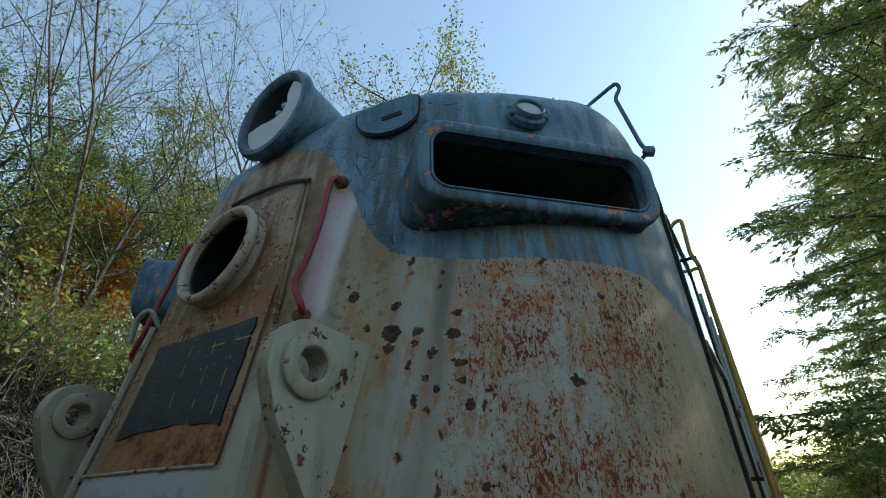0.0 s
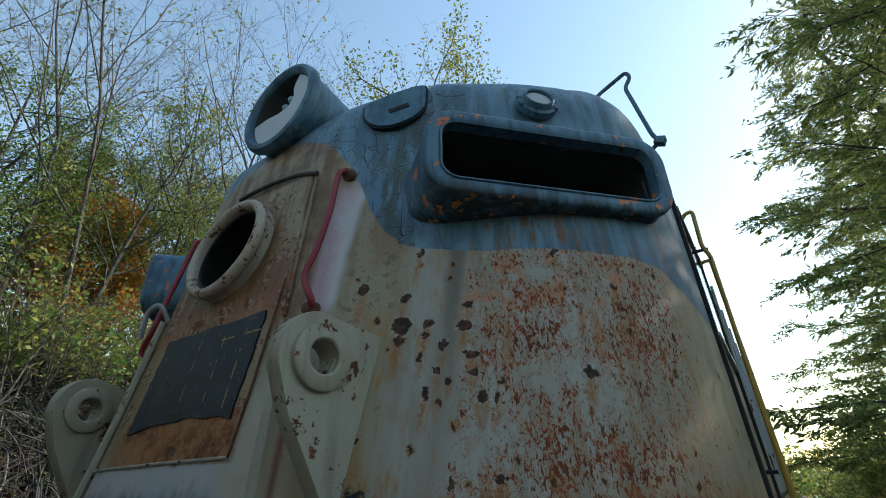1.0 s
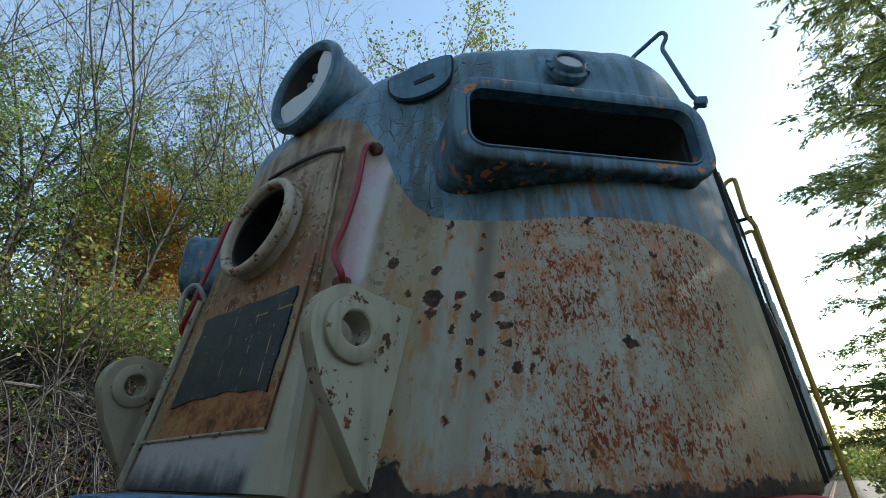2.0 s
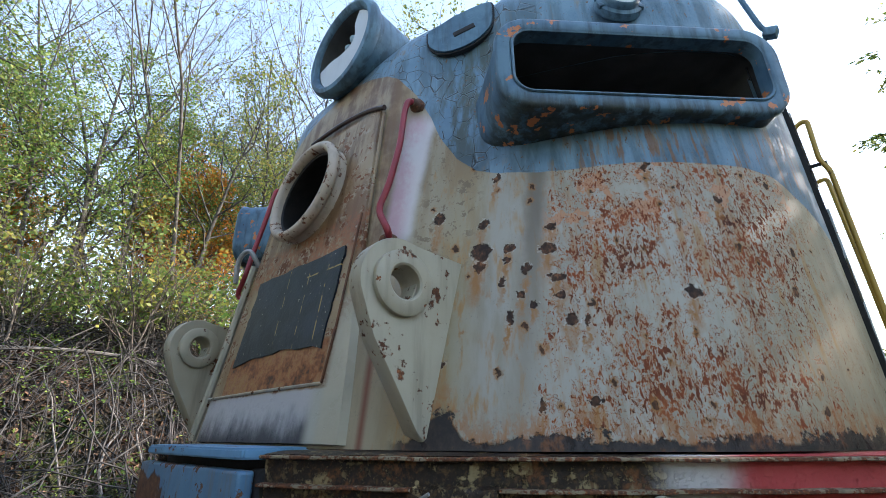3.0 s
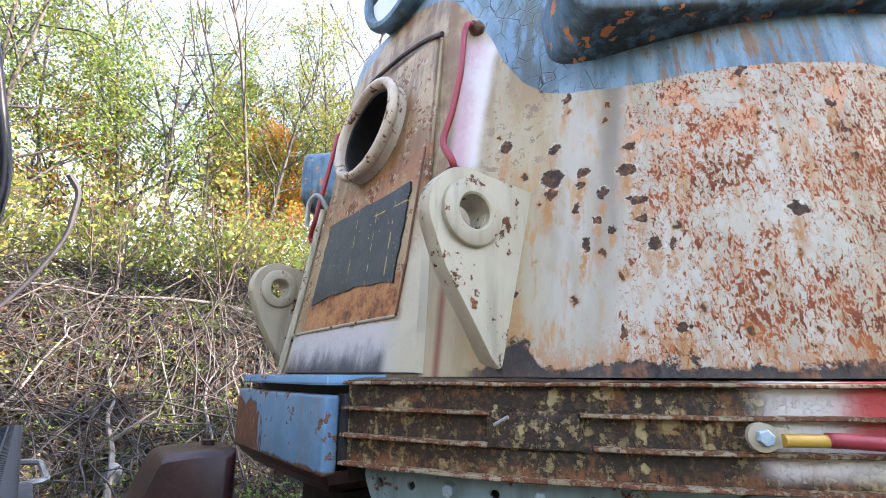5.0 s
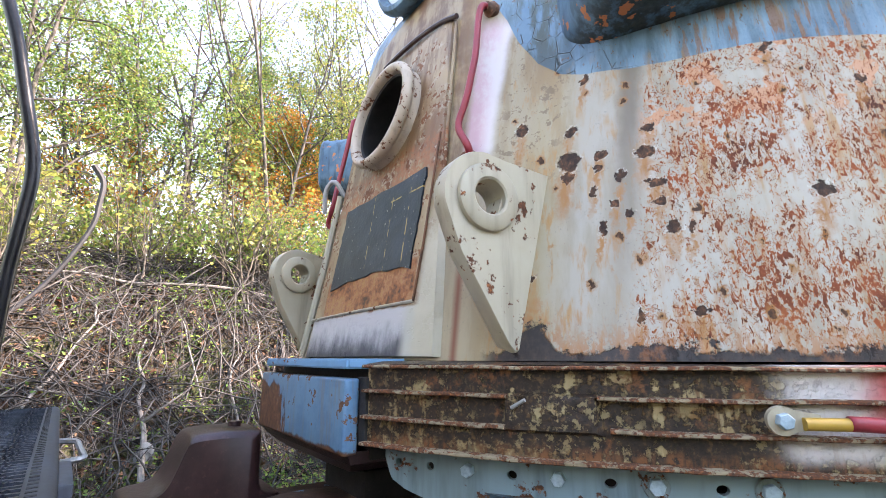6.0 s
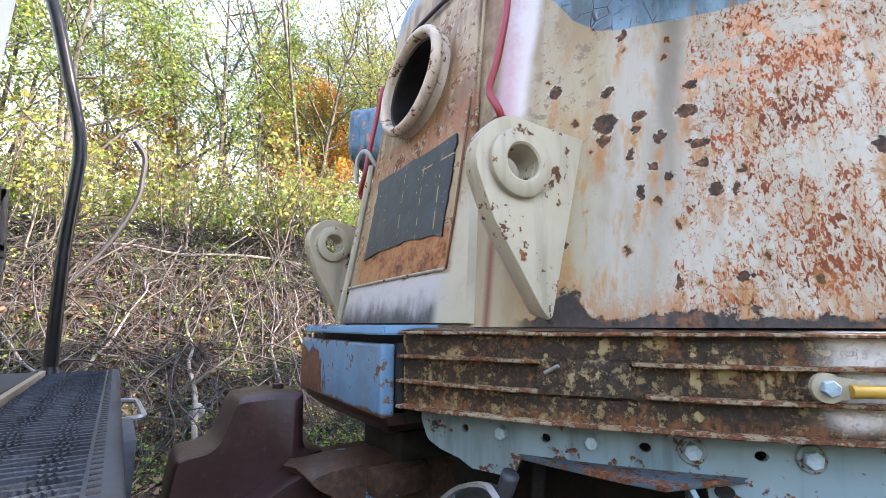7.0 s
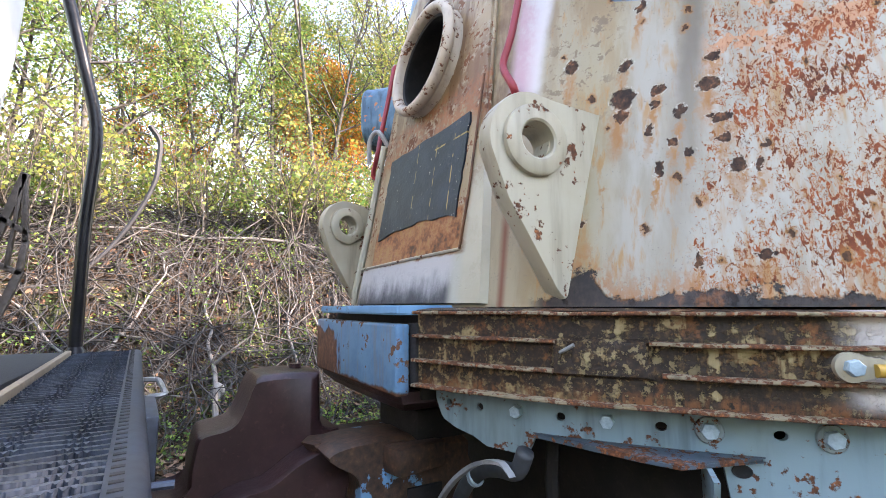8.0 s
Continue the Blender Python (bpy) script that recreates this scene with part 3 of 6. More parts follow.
def make_hood_paint():
    q = Mat("hood_blue_paint")
    z = q.axis(2)
    n1, n2 = q.noise(8, 6, 0.62), q.noise(45, 5, 0.62)
    run = q.noise(26, 5, 0.62, stretch=(1, 1, 0.10))
    col = q.mix(q.step(n1, 0.35, 0.65), (0.05, 0.11, 0.17), (0.095, 0.18, 0.245))
    col = q.mix(q.mul(q.step(run, 0.46, 0.62), 0.65), col, (0.032, 0.055, 0.070))
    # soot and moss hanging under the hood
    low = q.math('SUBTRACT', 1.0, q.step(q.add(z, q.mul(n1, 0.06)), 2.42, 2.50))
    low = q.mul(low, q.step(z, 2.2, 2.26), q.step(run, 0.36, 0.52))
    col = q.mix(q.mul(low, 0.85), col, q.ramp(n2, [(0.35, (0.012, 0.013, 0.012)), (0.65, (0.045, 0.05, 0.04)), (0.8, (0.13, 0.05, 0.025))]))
    chip = q.step(q.add(q.mul(q.noise(17, 3, 0.5, shift=(2, 4, 1)), 0.75), q.mul(n2, 0.25)), 0.60, 0.615)
    col = q.mix(q.mul(chip, q.band(z, 2.36, 2.80, 0.03)), col, (0.46, 0.16, 0.06))
    pit = q.step(n2, 0.68, 0.72)
    col = q.mix(pit, col, (0.03, 0.035, 0.035))
    q.bump(q.add(q.mul(chip, -0.4), q.add(q.mul(n2, 0.3), n1)), 0.35, 0.005)
    return q.done(col, q.add(0.42, q.mul(n1, 0.2)), 0.0, 0.35)


hood_blue = make_hood_paint()
lug_paint = worn_paint("lug_cream_paint", (0.38, 0.34, 0.255), 0.50, 0.55, 0.5, 1.3)
rim_paint = worn_paint("porthole_rim_paint", (0.43, 0.35, 0.27), 0.62, 0.55, 0.5, 1.9)
block_blue = worn_paint("block_blue_paint", (0.13, 0.29, 0.46), 0.42, 0.3, 0.42, 0.7)
plate_blue = worn_paint("plate_pale_blue_paint", (0.19, 0.275, 0.31), 0.56, 0.75, 0.45, 1.3)
red_paint = worn_paint("faded_red_paint", (0.27, 0.026, 0.034), 0.2, 0.35, 0.45, 3.0)
yellow_paint = worn_paint("yellow_paint", (0.40, 0.235, 0.035), 0.3, 0.35, 0.45, 2.0)
lens_grey = worn_paint("pale_cover_paint", (0.42, 0.44, 0.46), 0.05, 0.4, 0.5, 0.8)
side_paint = worn_paint("side_paint", (0.44, 0.45, 0.45), 0.5, 0.6, 0.35, 0.6)
brown_iron = rusty_iron("brown_cast_iron", (0.021, 0.0085, 0.0085), (0.040, 0.0175, 0.017), 0.38, 0.9)
rust_iron = rusty_iron("rusted_steel", (0.06, 0.028, 0.016), (0.16, 0.065, 0.03), 0.75)
# near-black: the shade under the beam and in recesses is put into this colour
dark_iron = rusty_iron("near_black_iron", (0.006, 0.0055, 0.0055), (0.017, 0.014, 0.013), 0.7)
black_gloss = plain("black_gloss_paint", (0.008, 0.008, 0.010), 0.32, 0.0, 0.3, 25, 0.25)
black_gloss.node_tree.nodes["Principled BSDF"].inputs["Specular IOR Level"].default_value = 0.2
matt_black = plain("matt_black", (0.018, 0.018, 0.02), 0.7, 0.0, 0.4, 40, 0.6)
bolt_steel = plain("painted_bolt", (0.30, 0.40, 0.46), 0.45, 0.2, 0.3, 40)
grating_steel = plain("worn_grating_steel", (0.050, 0.062, 0.084), 0.36, 0.35, 0.45, 18, 0.4)
cream_wood = plain("cream_edge_strip", (0.23, 0.175, 0.12), 0.6, 0.0, 0.25, 12)
white_gloss = plain("white_gloss_hood", (0.72, 0.72, 0.70), 0.25, 0.0, 0.08, 3, 0.05)
hose_grey = plain("grey_hose", (0.040, 0.045, 0.050), 0.6, 0.0, 0.3, 15)
shelf_paint = worn_paint("shelf_worn_paint", (0.055, 0.085, 0.115), 0.80, 0.9, 0.5, 2.2)
washer_paint = worn_paint("washer_worn_paint", (0.21, 0.27, 0.285), 0.75, 0.7, 0.5, 4.0)
bright_bail = plain("pale_steel_bail", (0.27, 0.27, 0.265), 0.4, 0.3, 0.2, 25)
dark_glass = plain("dark_glass", (0.02, 0.022, 0.025), 0.08, 0.0, 0.2, 5, 0.02)
stone_grey = plain("pale_stone", (0.15, 0.152, 0.142), 0.85, 0.0, 0.35, 14, 0.8)
edge_steel = plain("dark_edge_steel", (0.028, 0.035, 0.048), 0.5, 0.0, 0.4, 18)
cab_dark = plain("cab_lining", (0.05, 0.05, 0.05), 0.7, 0.0, 0.3, 6)


def make_ground():
    q = Mat("leaf_litter_ground")
    n1, n2, n3 = q.noise(1.1, 5), q.noise(9, 6, 0.65), q.noise(45, 5, 0.65)
    col = q.mix(q.step(n2, 0.38, 0.62), (0.018, 0.014, 0.010), (0.05, 0.037, 0.025))
    col = q.mix(q.mul(q.step(n3, 0.5, 0.65), 0.7), col, (0.12, 0.075, 0.045))
    col = q.mix(q.mul(q.step(n1, 0.52, 0.66), 0.6), col, (0.05, 0.07, 0.022))
    lane = q.band(q.add(q.axis(0), q.mul(n1, 0.5)), 2.3, 4.6, 0.35)
    col = q.mix(q.mul(lane, q.add(0.7, q.mul(n2, 0.3))), col, q.mix(q.step(n3, 0.4, 0.6), (0.27, 0.225, 0.175), (0.37, 0.32, 0.26)))
    q.bump(q.add(n2, q.mul(n3, 0.6)), 1.0, 0.05)
    return q.done(col, 0.9, 0.0, 0.2)


ground_mat = make_ground()
bark = rusty_iron("grey_brown_bark", (0.035, 0.03, 0.026), (0.095, 0.088, 0.078), 0.9, 1.2)
shrub_twig = rusty_iron("brown_shrub_twig", (0.05, 0.042, 0.033), (0.12, 0.10, 0.08), 0.9, 0.8)
pale_twig = rusty_iron("dry_grey_vine", (0.016, 0.014, 0.013), (0.066, 0.061, 0.056), 0.85, 0.8)
bleached_wood = rusty_iron("bleached_branch", (0.085, 0.077, 0.068), (0.175, 0.163, 0.148), 0.85, 0.8)
dark_bark = rusty_iron("dark_cedar_bark", (0.04, 0.028, 0.022), (0.10, 0.07, 0.055), 0.9, 1.2)
leaf_green = foliage("green_leaf", [(0.1, (0.045, 0.10, 0.02)), (0.45, (0.10, 0.185, 0.045)), (0.8, (0.22, 0.28, 0.06))], 0.5)
leaf_gold = foliage("yellow_green_leaf", [(0.1, (0.065, 0.12, 0.028)), (0.45, (0.15, 0.205, 0.045)), (0.85, (0.31, 0.27, 0.06))], 0.45)
leaf_orange = foliage("orange_leaf", [(0.1, (0.30, 0.11, 0.02)), (0.5, (0.52, 0.20, 0.025)), (0.9, (0.60, 0.32, 0.045))], 0.5)
leaf_cedar = foliage("cedar_spray", [(0.1, (0.09, 0.135, 0.035)), (0.5, (0.225, 0.285, 0.08)), (0.85, (0.37, 0.35, 0.12))], 0.62)
leaf_dead = foliage("dead_leaf", [(0.1, (0.06, 0.03, 0.017)), (0.5, (0.13, 0.068, 0.038)), (0.85, (0.27, 0.17, 0.11))], 0.1, 0.8)

# ---- the ground ----
def ground_z(x, y):
    """The track bed, with a bank that rises beyond the far side of the track."""
    k = min(max((-x - 3.6) / 3.9, 0.0), 1.0)
    rise = 2.95 * k * k * (3 - 2 * k)
    k2 = min(max((x - 4.0) / 6.0, 0.0), 1.0)
    n = noise.noise(Vector((x * 0.35, y * 0.35, 0.3))) * 0.30 + noise.noise(Vector((x * 1.3, y * 1.3, 1.7))) * 0.10
    rough = min(1.0, max(0.0, (abs(x) - 1.9) / 2.0))
    return rise + 0.7 * k2 + n * rough


def build_ground():
    xs = sorted(set([round(v, 3) for v in np.concatenate([np.linspace(-14, 12, 105), np.linspace(-300, -14, 16), np.linspace(12, 300, 16)])]))
    ys = sorted(set([round(v, 3) for v in np.concatenate([np.linspace(-10, 16, 90), np.linspace(-300, -10, 16), np.linspace(16, 600, 20)])]))
    verts = [(x, y, ground_z(x, y)) for x in xs for y in ys]
    ny = len(ys)
    faces = [(i * ny + j, (i + 1) * ny + j, (i + 1) * ny + j + 1, i * ny + j + 1) for i in range(len(xs) - 1) for j in range(ny - 1)]
    return tagged(raw("ground", verts, faces, ground_mat, True), "leaf-littered earth with a brushy bank beside the track", "ground", kind="structure")


build_ground()

# ---- the locomotive ----
loco = tagged(new("locomotive"), "derelict rust-streaked cream and blue locomotive nose with hooded windows", "locomotive")
PORT = Vector((-0.010, -0.585, 2.425))
DOOR_N = Vector((0, -1, 0.14)).normalized()
HOOD_AT, HOOD_W, HOOD_H = (1.225, -0.18, 2.57), 0.93, 0.36


def hood_frame(sx):
    return axes((sx * HOOD_AT[0], HOOD_AT[1], HOOD_AT[2]), (0.68, 0.73 * sx, 0), (0, 0, 1))


def build_shell():
    K, half_n = 76, half_plan(11)
    global PLAN
    PLAN = half_n
    rings = []
    for k in range(K + 1):
        z, off = profile(k / K)
        half = []
        for i in range(len(PLAN)):
            p, n = plan_point(i / (len(PLAN) - 1))
            half.append(p - n * (lean(p.x, n.y, z) + off) + Vector((0, 0, z)))
        tail = half[-1]
        half += [Vector((tail.x, y, z)) for y in (0.9, 1.2, 2.5, 5, 9, 14)]
        rings.append([Vector((-p.x, p.y, p.z)) for p in half[:0:-1]] + half)
    bm = bmesh.new()
    loft(bm, rings, closed=False)
    inv = [hood_frame(s).inverted() for s in (1, -1)]
    cut = []
    for fc in bm.faces:
        c = fc.calc_center_median()
        if c.y < 0 and (c.x - PORT.x) ** 2 + (c.z - PORT.z) ** 2 < 0.215 ** 2:
            cut.append(fc)
        for m in inv:
            u = m @ c
            if abs(u.x) < 0.42 and abs(u.y) < 0.13 and abs(u.z) < 0.5:
                cut.append(fc)
    bmesh.ops.delete(bm, geom=list(set(cut)), context='FACES')
    # roof closing strip over the middle
    top = [v for v in bm.verts if abs(v.co.z - ZTOP) < 1e-4]
    left = sorted([v for v in top if v.co.x < -1e-5], key=lambda v: (v.co.y, v.co.x))
    right = sorted([v for v in top if v.co.x > 1e-5], key=lambda v: (v.co.y, -v.co.x))
    for a, b, c, d in zip(left, left[1:], right, right[1:]):
        bm.faces.new((a, b, d, c))
    return part("nose_shell", bm, nose_paint, loco, "cream and blue painted sheet steel with rust bloom")


build_shell()


def bow(x, z, off=0.0):
    """A point on the bowed buffer beam's face, off metres proud of it, and the outward normal."""
    n = Vector((0.827 * x, -1, 0)).normalized()
    return Vector((x, 0.4135 * x * x - 0.884, z)) + n * off, n


# door in the middle of the nose
door = part("nose_door", bmesh.new(), None, loco, "brown-stained nose door with a round porthole")


def door_point(x, z, off=0.0):
    return Vector((x, -0.672 + 0.14 * (z - Z0), z)) + DOOR_N * off


def build_door():
    rows = np.linspace(1.48, 2.70, 40)
    bm = bmesh.new()
    cols = 33
    grid = []
    for z in rows:
        w = 0.495 - 0.10 * (z - 1.48) / 0.8 if z < 2.28 else 0.395 - 0.03 * (z - 2.28) / 0.42
        line = []
        for i in range(cols):
            u = -1 + 2 * i / (cols - 1)
            edge = 0.014 - 0.011 * (max(0.0, abs(u) - 0.55) / 0.45) ** 2 if abs(u) < 0.99 else -0.03
            line.append(bm.verts.new(door_point(u * w, z, edge)))
        grid.append(line)
    for a, b in zip(grid, grid[1:]):
        for i in range(cols - 1):
            c = (a[i].co + b[i + 1].co) / 2
            if (c.x - PORT.x) ** 2 + (c.z - PORT.z) ** 2 > 0.205 ** 2:
                bm.faces.new((a[i], a[i + 1], b[i + 1], b[i]))
    # upper and lower edges turned in
    for line, dz in ((grid[0], -0.006), (grid[-1], 0.012)):
        low = [bm.verts.new(v.co - DOOR_N * 0.04 + Vector((0, 0, dz))) for v in line]
        for i in range(cols - 1):
            bm.faces.new((line[i], line[i + 1], low[i + 1], low[i]))
    me = door.data
    bmesh.ops.recalc_face_normals(bm, faces=bm.faces)
    bm.to_mesh(me)
    bm.free()
    me.shade_smooth()
    me.set_sharp_from_angle(angle=radians(40))
    me.materials.append(door_paint)


build_door()
for sx in (-1, 1):
    bm = bmesh.new()
    pts = [door_point(sx * 0.505, 1.482, 0.012), door_point(sx * 0.45, 1.80, 0.012), door_point(sx * 0.412, 2.20, 0.012)] if sx < 0 else [door_point(0.404, 2.06, 0.0), door_point(0.392, 2.30, 0.004), door_point(0.372, 2.66, 0.006)]
    tube(bm, smooth_path(pts, 8), 0.016 if sx < 0 else 0.006, 8)
    part("edge_strip", bm, lug_paint if sx < 0 else door_paint, door)
# clip at the head of the left strip
bm = bmesh.new()
tube(bm, bend([door_point(-0.395, 2.20, 0.0), door_point(-0.40, 2.27, 0.06), door_point(-0.46, 2.23, 0.075), door_point(-0.47, 2.12, 0.05)], 0.05), 0.011, 8)
part("door_clip", bm, bright_bail, door, "pale bent steel clip")
# black panel with a ragged outline
bm = bmesh.new()
rnd = random.Random(4)
out = []
for (x0, z0), (x1, z1) in zip(((-0.30, 1.745), (0.30, 1.75), (0.325, 2.09), (-0.27, 2.085)), ((0.30, 1.75), (0.325, 2.09), (-0.27, 2.085), (-0.30, 1.745))):
    for i in range(12):
        t = i / 12
        out.append((x0 + (x1 - x0) * t + rnd.uniform(-1, 1) * 0.006, z0 + (z1 - z0) * t + rnd.uniform(-1, 1) * 0.006 + (0.018 * math.sin(t * math.pi) if z0 < 1.8 and z1 < 1.8 else 0)))
vs = [bm.verts.new(door_point(x, z, 0.019)) for x, z in out]
back = [bm.verts.new(door_point(x, z, 0.008)) for x, z in out]
bm.faces.new(vs)
for i in range(len(vs)):
    j = (i + 1) % len(vs)
    bm.faces.new((vs[i], back[i], back[j], vs[j]))
part("black_panel", bm, black_panel_paint, door, "scratched black panel with thin gold lines", smooth=False)
# lower bead that frames the rust panel
bm = bmesh.new()
tube(bm, [door_point(-0.45, 1.632, 0.015), door_point(0.0, 1.638, 0.017), door_point(0.345, 1.640, 0.015)], 0.005, 6)
part("lower_bead", bm, lug_paint, door)
bm = bmesh.new()
tube(bm, [door_point(0.345, 1.640, 0.015), door_point(0.36, 1.80, 0.015), door_point(0.375, 2.2, 0.015)], 0.004, 6)
part("side_bead", bm, rust_iron, door)

# porthole: a thick rounded rim with a sleeve
PM = axes(PORT, (1, 0, 0), Vector((0, 0.14, 1)))
bm = bmesh.new()
prof = [(0.186, 0.006), (0.185, 0.022), (0.189, 0.034), (0.197, 0.042), (0.207, 0.044), (0.217, 0.040), (0.224, 0.031), (0.226, 0.018), (0.221, 0.006), (0.214, 0.0), (0.213, -0.03), (0.220, -0.044), (0.240, -0.052)]
loft(bm, [at(PM, circle(r, 56, z)) for r, z in prof])
part("porthole_rim", bm, rim_paint, door, "rusted cream cast porthole rim")
# inner wall in near-black iron, the recess shade put into its colour
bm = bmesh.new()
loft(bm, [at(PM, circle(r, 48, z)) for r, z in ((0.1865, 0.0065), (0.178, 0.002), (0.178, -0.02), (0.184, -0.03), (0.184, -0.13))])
part("porthole_throat", bm, dark_iron, door, "near-black porthole throat with its shade put into the colour")

# drip strip over the door
bm = bmesh.new()
strip = [on_skin(x, z) for x, z in ((-0.16, 2.765), (-0.05, 2.768), (0.1, 2.757), (0.27, 2.722), (0.375, 2.682))]
tube(bm, smooth_path([p + n * 0.016 for p, n in strip], 6), 0.010, 8)
part("drip_strip", bm, brown_iron, loco, "rusted drip strip")

# red handrails either side of the door
for sx in (1, -1):
    rail = part("handrail", bmesh.new(), None, loco, "red painted bent steel handrail with rusted ends")
    top, n1 = on_skin(0.490 * sx, 2.660)
    bot, n2 = on_skin(0.492 * sx, 2.068)
    path = bend([top, top + n1 * 0.05, Vector((0.488 * sx, -0.508, 2.610)), Vector((0.499 * sx, -0.534, 2.441)), Vector((0.492 * sx, -0.569, 2.272)), Vector((0.469 * sx, -0.591, 2.178)), Vector((0.530 * sx, -0.593, 2.085)), bot], 0.035, 5)
    bm = bmesh.new()
    tube(bm, path, 0.0115, 10)
    bm.to_mesh(rail.data)
    bm.free()
    rail.data.shade_smooth()
    rail.data.materials.append(red_paint)
    for p, n in ((top, n1), (bot, n2)):
        bm = bmesh.new()
        m = axes(p, n.orthogonal(), n.cross(n.orthogonal()))
        loft(bm, [at(m, circle(r, 12, z)) for r, z in ((0.030, -0.01), (0.030, 0.008), (0.022, 0.014), (0.018, 0.03), (0.0, 0.031))])
        part("mount", bm, rust_iron, rail, "rusted mounting foot")

# lifting lugs
LUG = (0.672, -0.675, 1.860)
for sx in (1, -1):
    lug = part("lifting_lug", bmesh.new(), None, loco, "thick cream steel lifting lug with a round eye")
    m = axes((LUG[0] * sx, LUG[1], LUG[2]), (0.12 * sx, 1, 0), (0, 0, 1))
    bm = bmesh.new()
    R0 = 0.122
    arc = [(R0 * math.cos(a), R0 * math.sin(a)) for a in np.linspace(math.pi / 2, math.pi * 1.08, 14)]
    outline = [(0.24, 0.096), (0.06, 0.112)] + arc + [(-0.075, -0.145), (-0.012, -0.245), (0.055, -0.355), (0.072, -0.372), (0.20, -0.34)]
    # match hole points to the outline by angle
    angs = [math.atan2(p[1], p[0]) for p in outline]
    hole = [Vector((0.052 * math.cos(a), 0.052 * math.sin(a), 0)) for a in angs]
    th = 0.024
    rings = [[Vector((p[0], p[1], z)) for p in outline] for z in (-th, th)]
    bev = [[Vector((p[0] * 0.985, p[1] * 0.985, z)) for p in outline] for z in (-th - 0.004, th + 0.004)]
    hr = [[Vector((p.x, p.y, z)) for p in hole] for z in (-th - 0.004, th + 0.004)]
    loft(bm, [at(m, r) for r in (hr[0], bev[0], rings[0], rings[1], bev[1], hr[1], hr[0])])
    bmesh.ops.recalc_face_normals(bm, faces=bm.faces)
    bm.to_mesh(lug.data)
    bm.free()
    lug.data.shade_smooth()
    lug.data.set_sharp_from_angle(angle=radians(35))
    lug.data.materials.append(lug_paint)
    for side in (-1, 1):
        bm = bmesh.new()
        loft(bm, [at(m, circle(r, 40, side * z)) for r, z in ((0.045, 0.0), (0.045, 0.043), (0.050, 0.047), (0.080, 0.046), (0.086, 0.041), (0.087, 0.02))])
        part("eye_ring", bm, lug_paint, lug)

# headlight nacelle
hl = part("headlight", bmesh.new(), None, loco, "large round headlight in a blue nacelle, half covered")
HL = Vector((0.0, -0.496, 3.256))
hm = axes(HL, (1, 0, 0), (0, 0.02, 1)) @ Matrix.Diagonal((0.93, 0.93, 0.93, 1))
bm = bmesh.new()
back = [(0.262, -0.02, 0, 0), (0.255, -0.08, 0, 0), (0.262, -0.2, 0, -0.03), (0.29, -0.36, 0, -0.10), (0.34, -0.55, 0, -0.20), (0.42, -0.8, 0, -0.34), (0.5, -1.1, 0, -0.5)]
loft(bm, [[hm @ (p + Vector((dx, dy, 0))) for p in circle(r, 48, z)] for r, z, dx, dy in back])
bm.to_mesh(hl.data)
bm.free()
hl.data.shade_smooth()
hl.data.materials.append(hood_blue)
bm = bmesh.new()
loft(bm, [at(hm, circle(r, 56, z)) for r, z in ((0.225, -0.006), (0.226, 0.006), (0.232, 0.018), (0.248, 0.030), (0.268, 0.024), (0.280, 0.004), (0.281, -0.018), (0.272, -0.034), (0.255, -0.036))])
part("headlight_rim", bm, hood_blue, hl, "thick blue rounded rim")
# cover plate with a wide notch at the upper side
bm = bmesh.new()
notch = smooth_path([(0.105, 0.196, -0.008), (0.075, 0.12, -0.008), (0.085, 0.045, -0.008), (0.05, -0.01, -0.008), (-0.04, -0.02, -0.008), (-0.12, -0.01, -0.008), (-0.222, -0.02, -0.008)], 5)
arc = [Vector((0.223 * math.cos(a), 0.223 * math.sin(a), -0.008)) for a in np.linspace(math.radians(-174.9), math.radians(61.8), 44)]
outl = notch[:-1] + arc
loft(bm, [at(hm, outl), at(hm, [p + Vector((0, 0, -0.006)) for p in outl])], True, True, True)
part("cover_plate", bm, lens_grey, hl, "pale grey cover plate", smooth=False)
# dark bowl and inner wall: the opening's shade is put into the colour
bm = bmesh.new()
loft(bm, [at(hm, circle(r, 32, z)) for r, z in ((0.2245, -0.004), (0.222, -0.118), (0.10, -0.16), (0.0, -0.17))])
part("dark_bowl", bm, cab_dark, hl)
for p in ((-0.06, 0.09), (-0.12, 0.04), (-0.02, 0.13)):
    bm = bmesh.new()
    loft(bm, [[hm @ (c + Vector((p[0], p[1], 0))) for c in circle(r, 12, z)] for r, z in ((0.022, -0.14), (0.022, -0.06), (0.012, -0.05), (0.0, -0.05))])
    part("lamp_socket", bm, bolt_steel, hl)

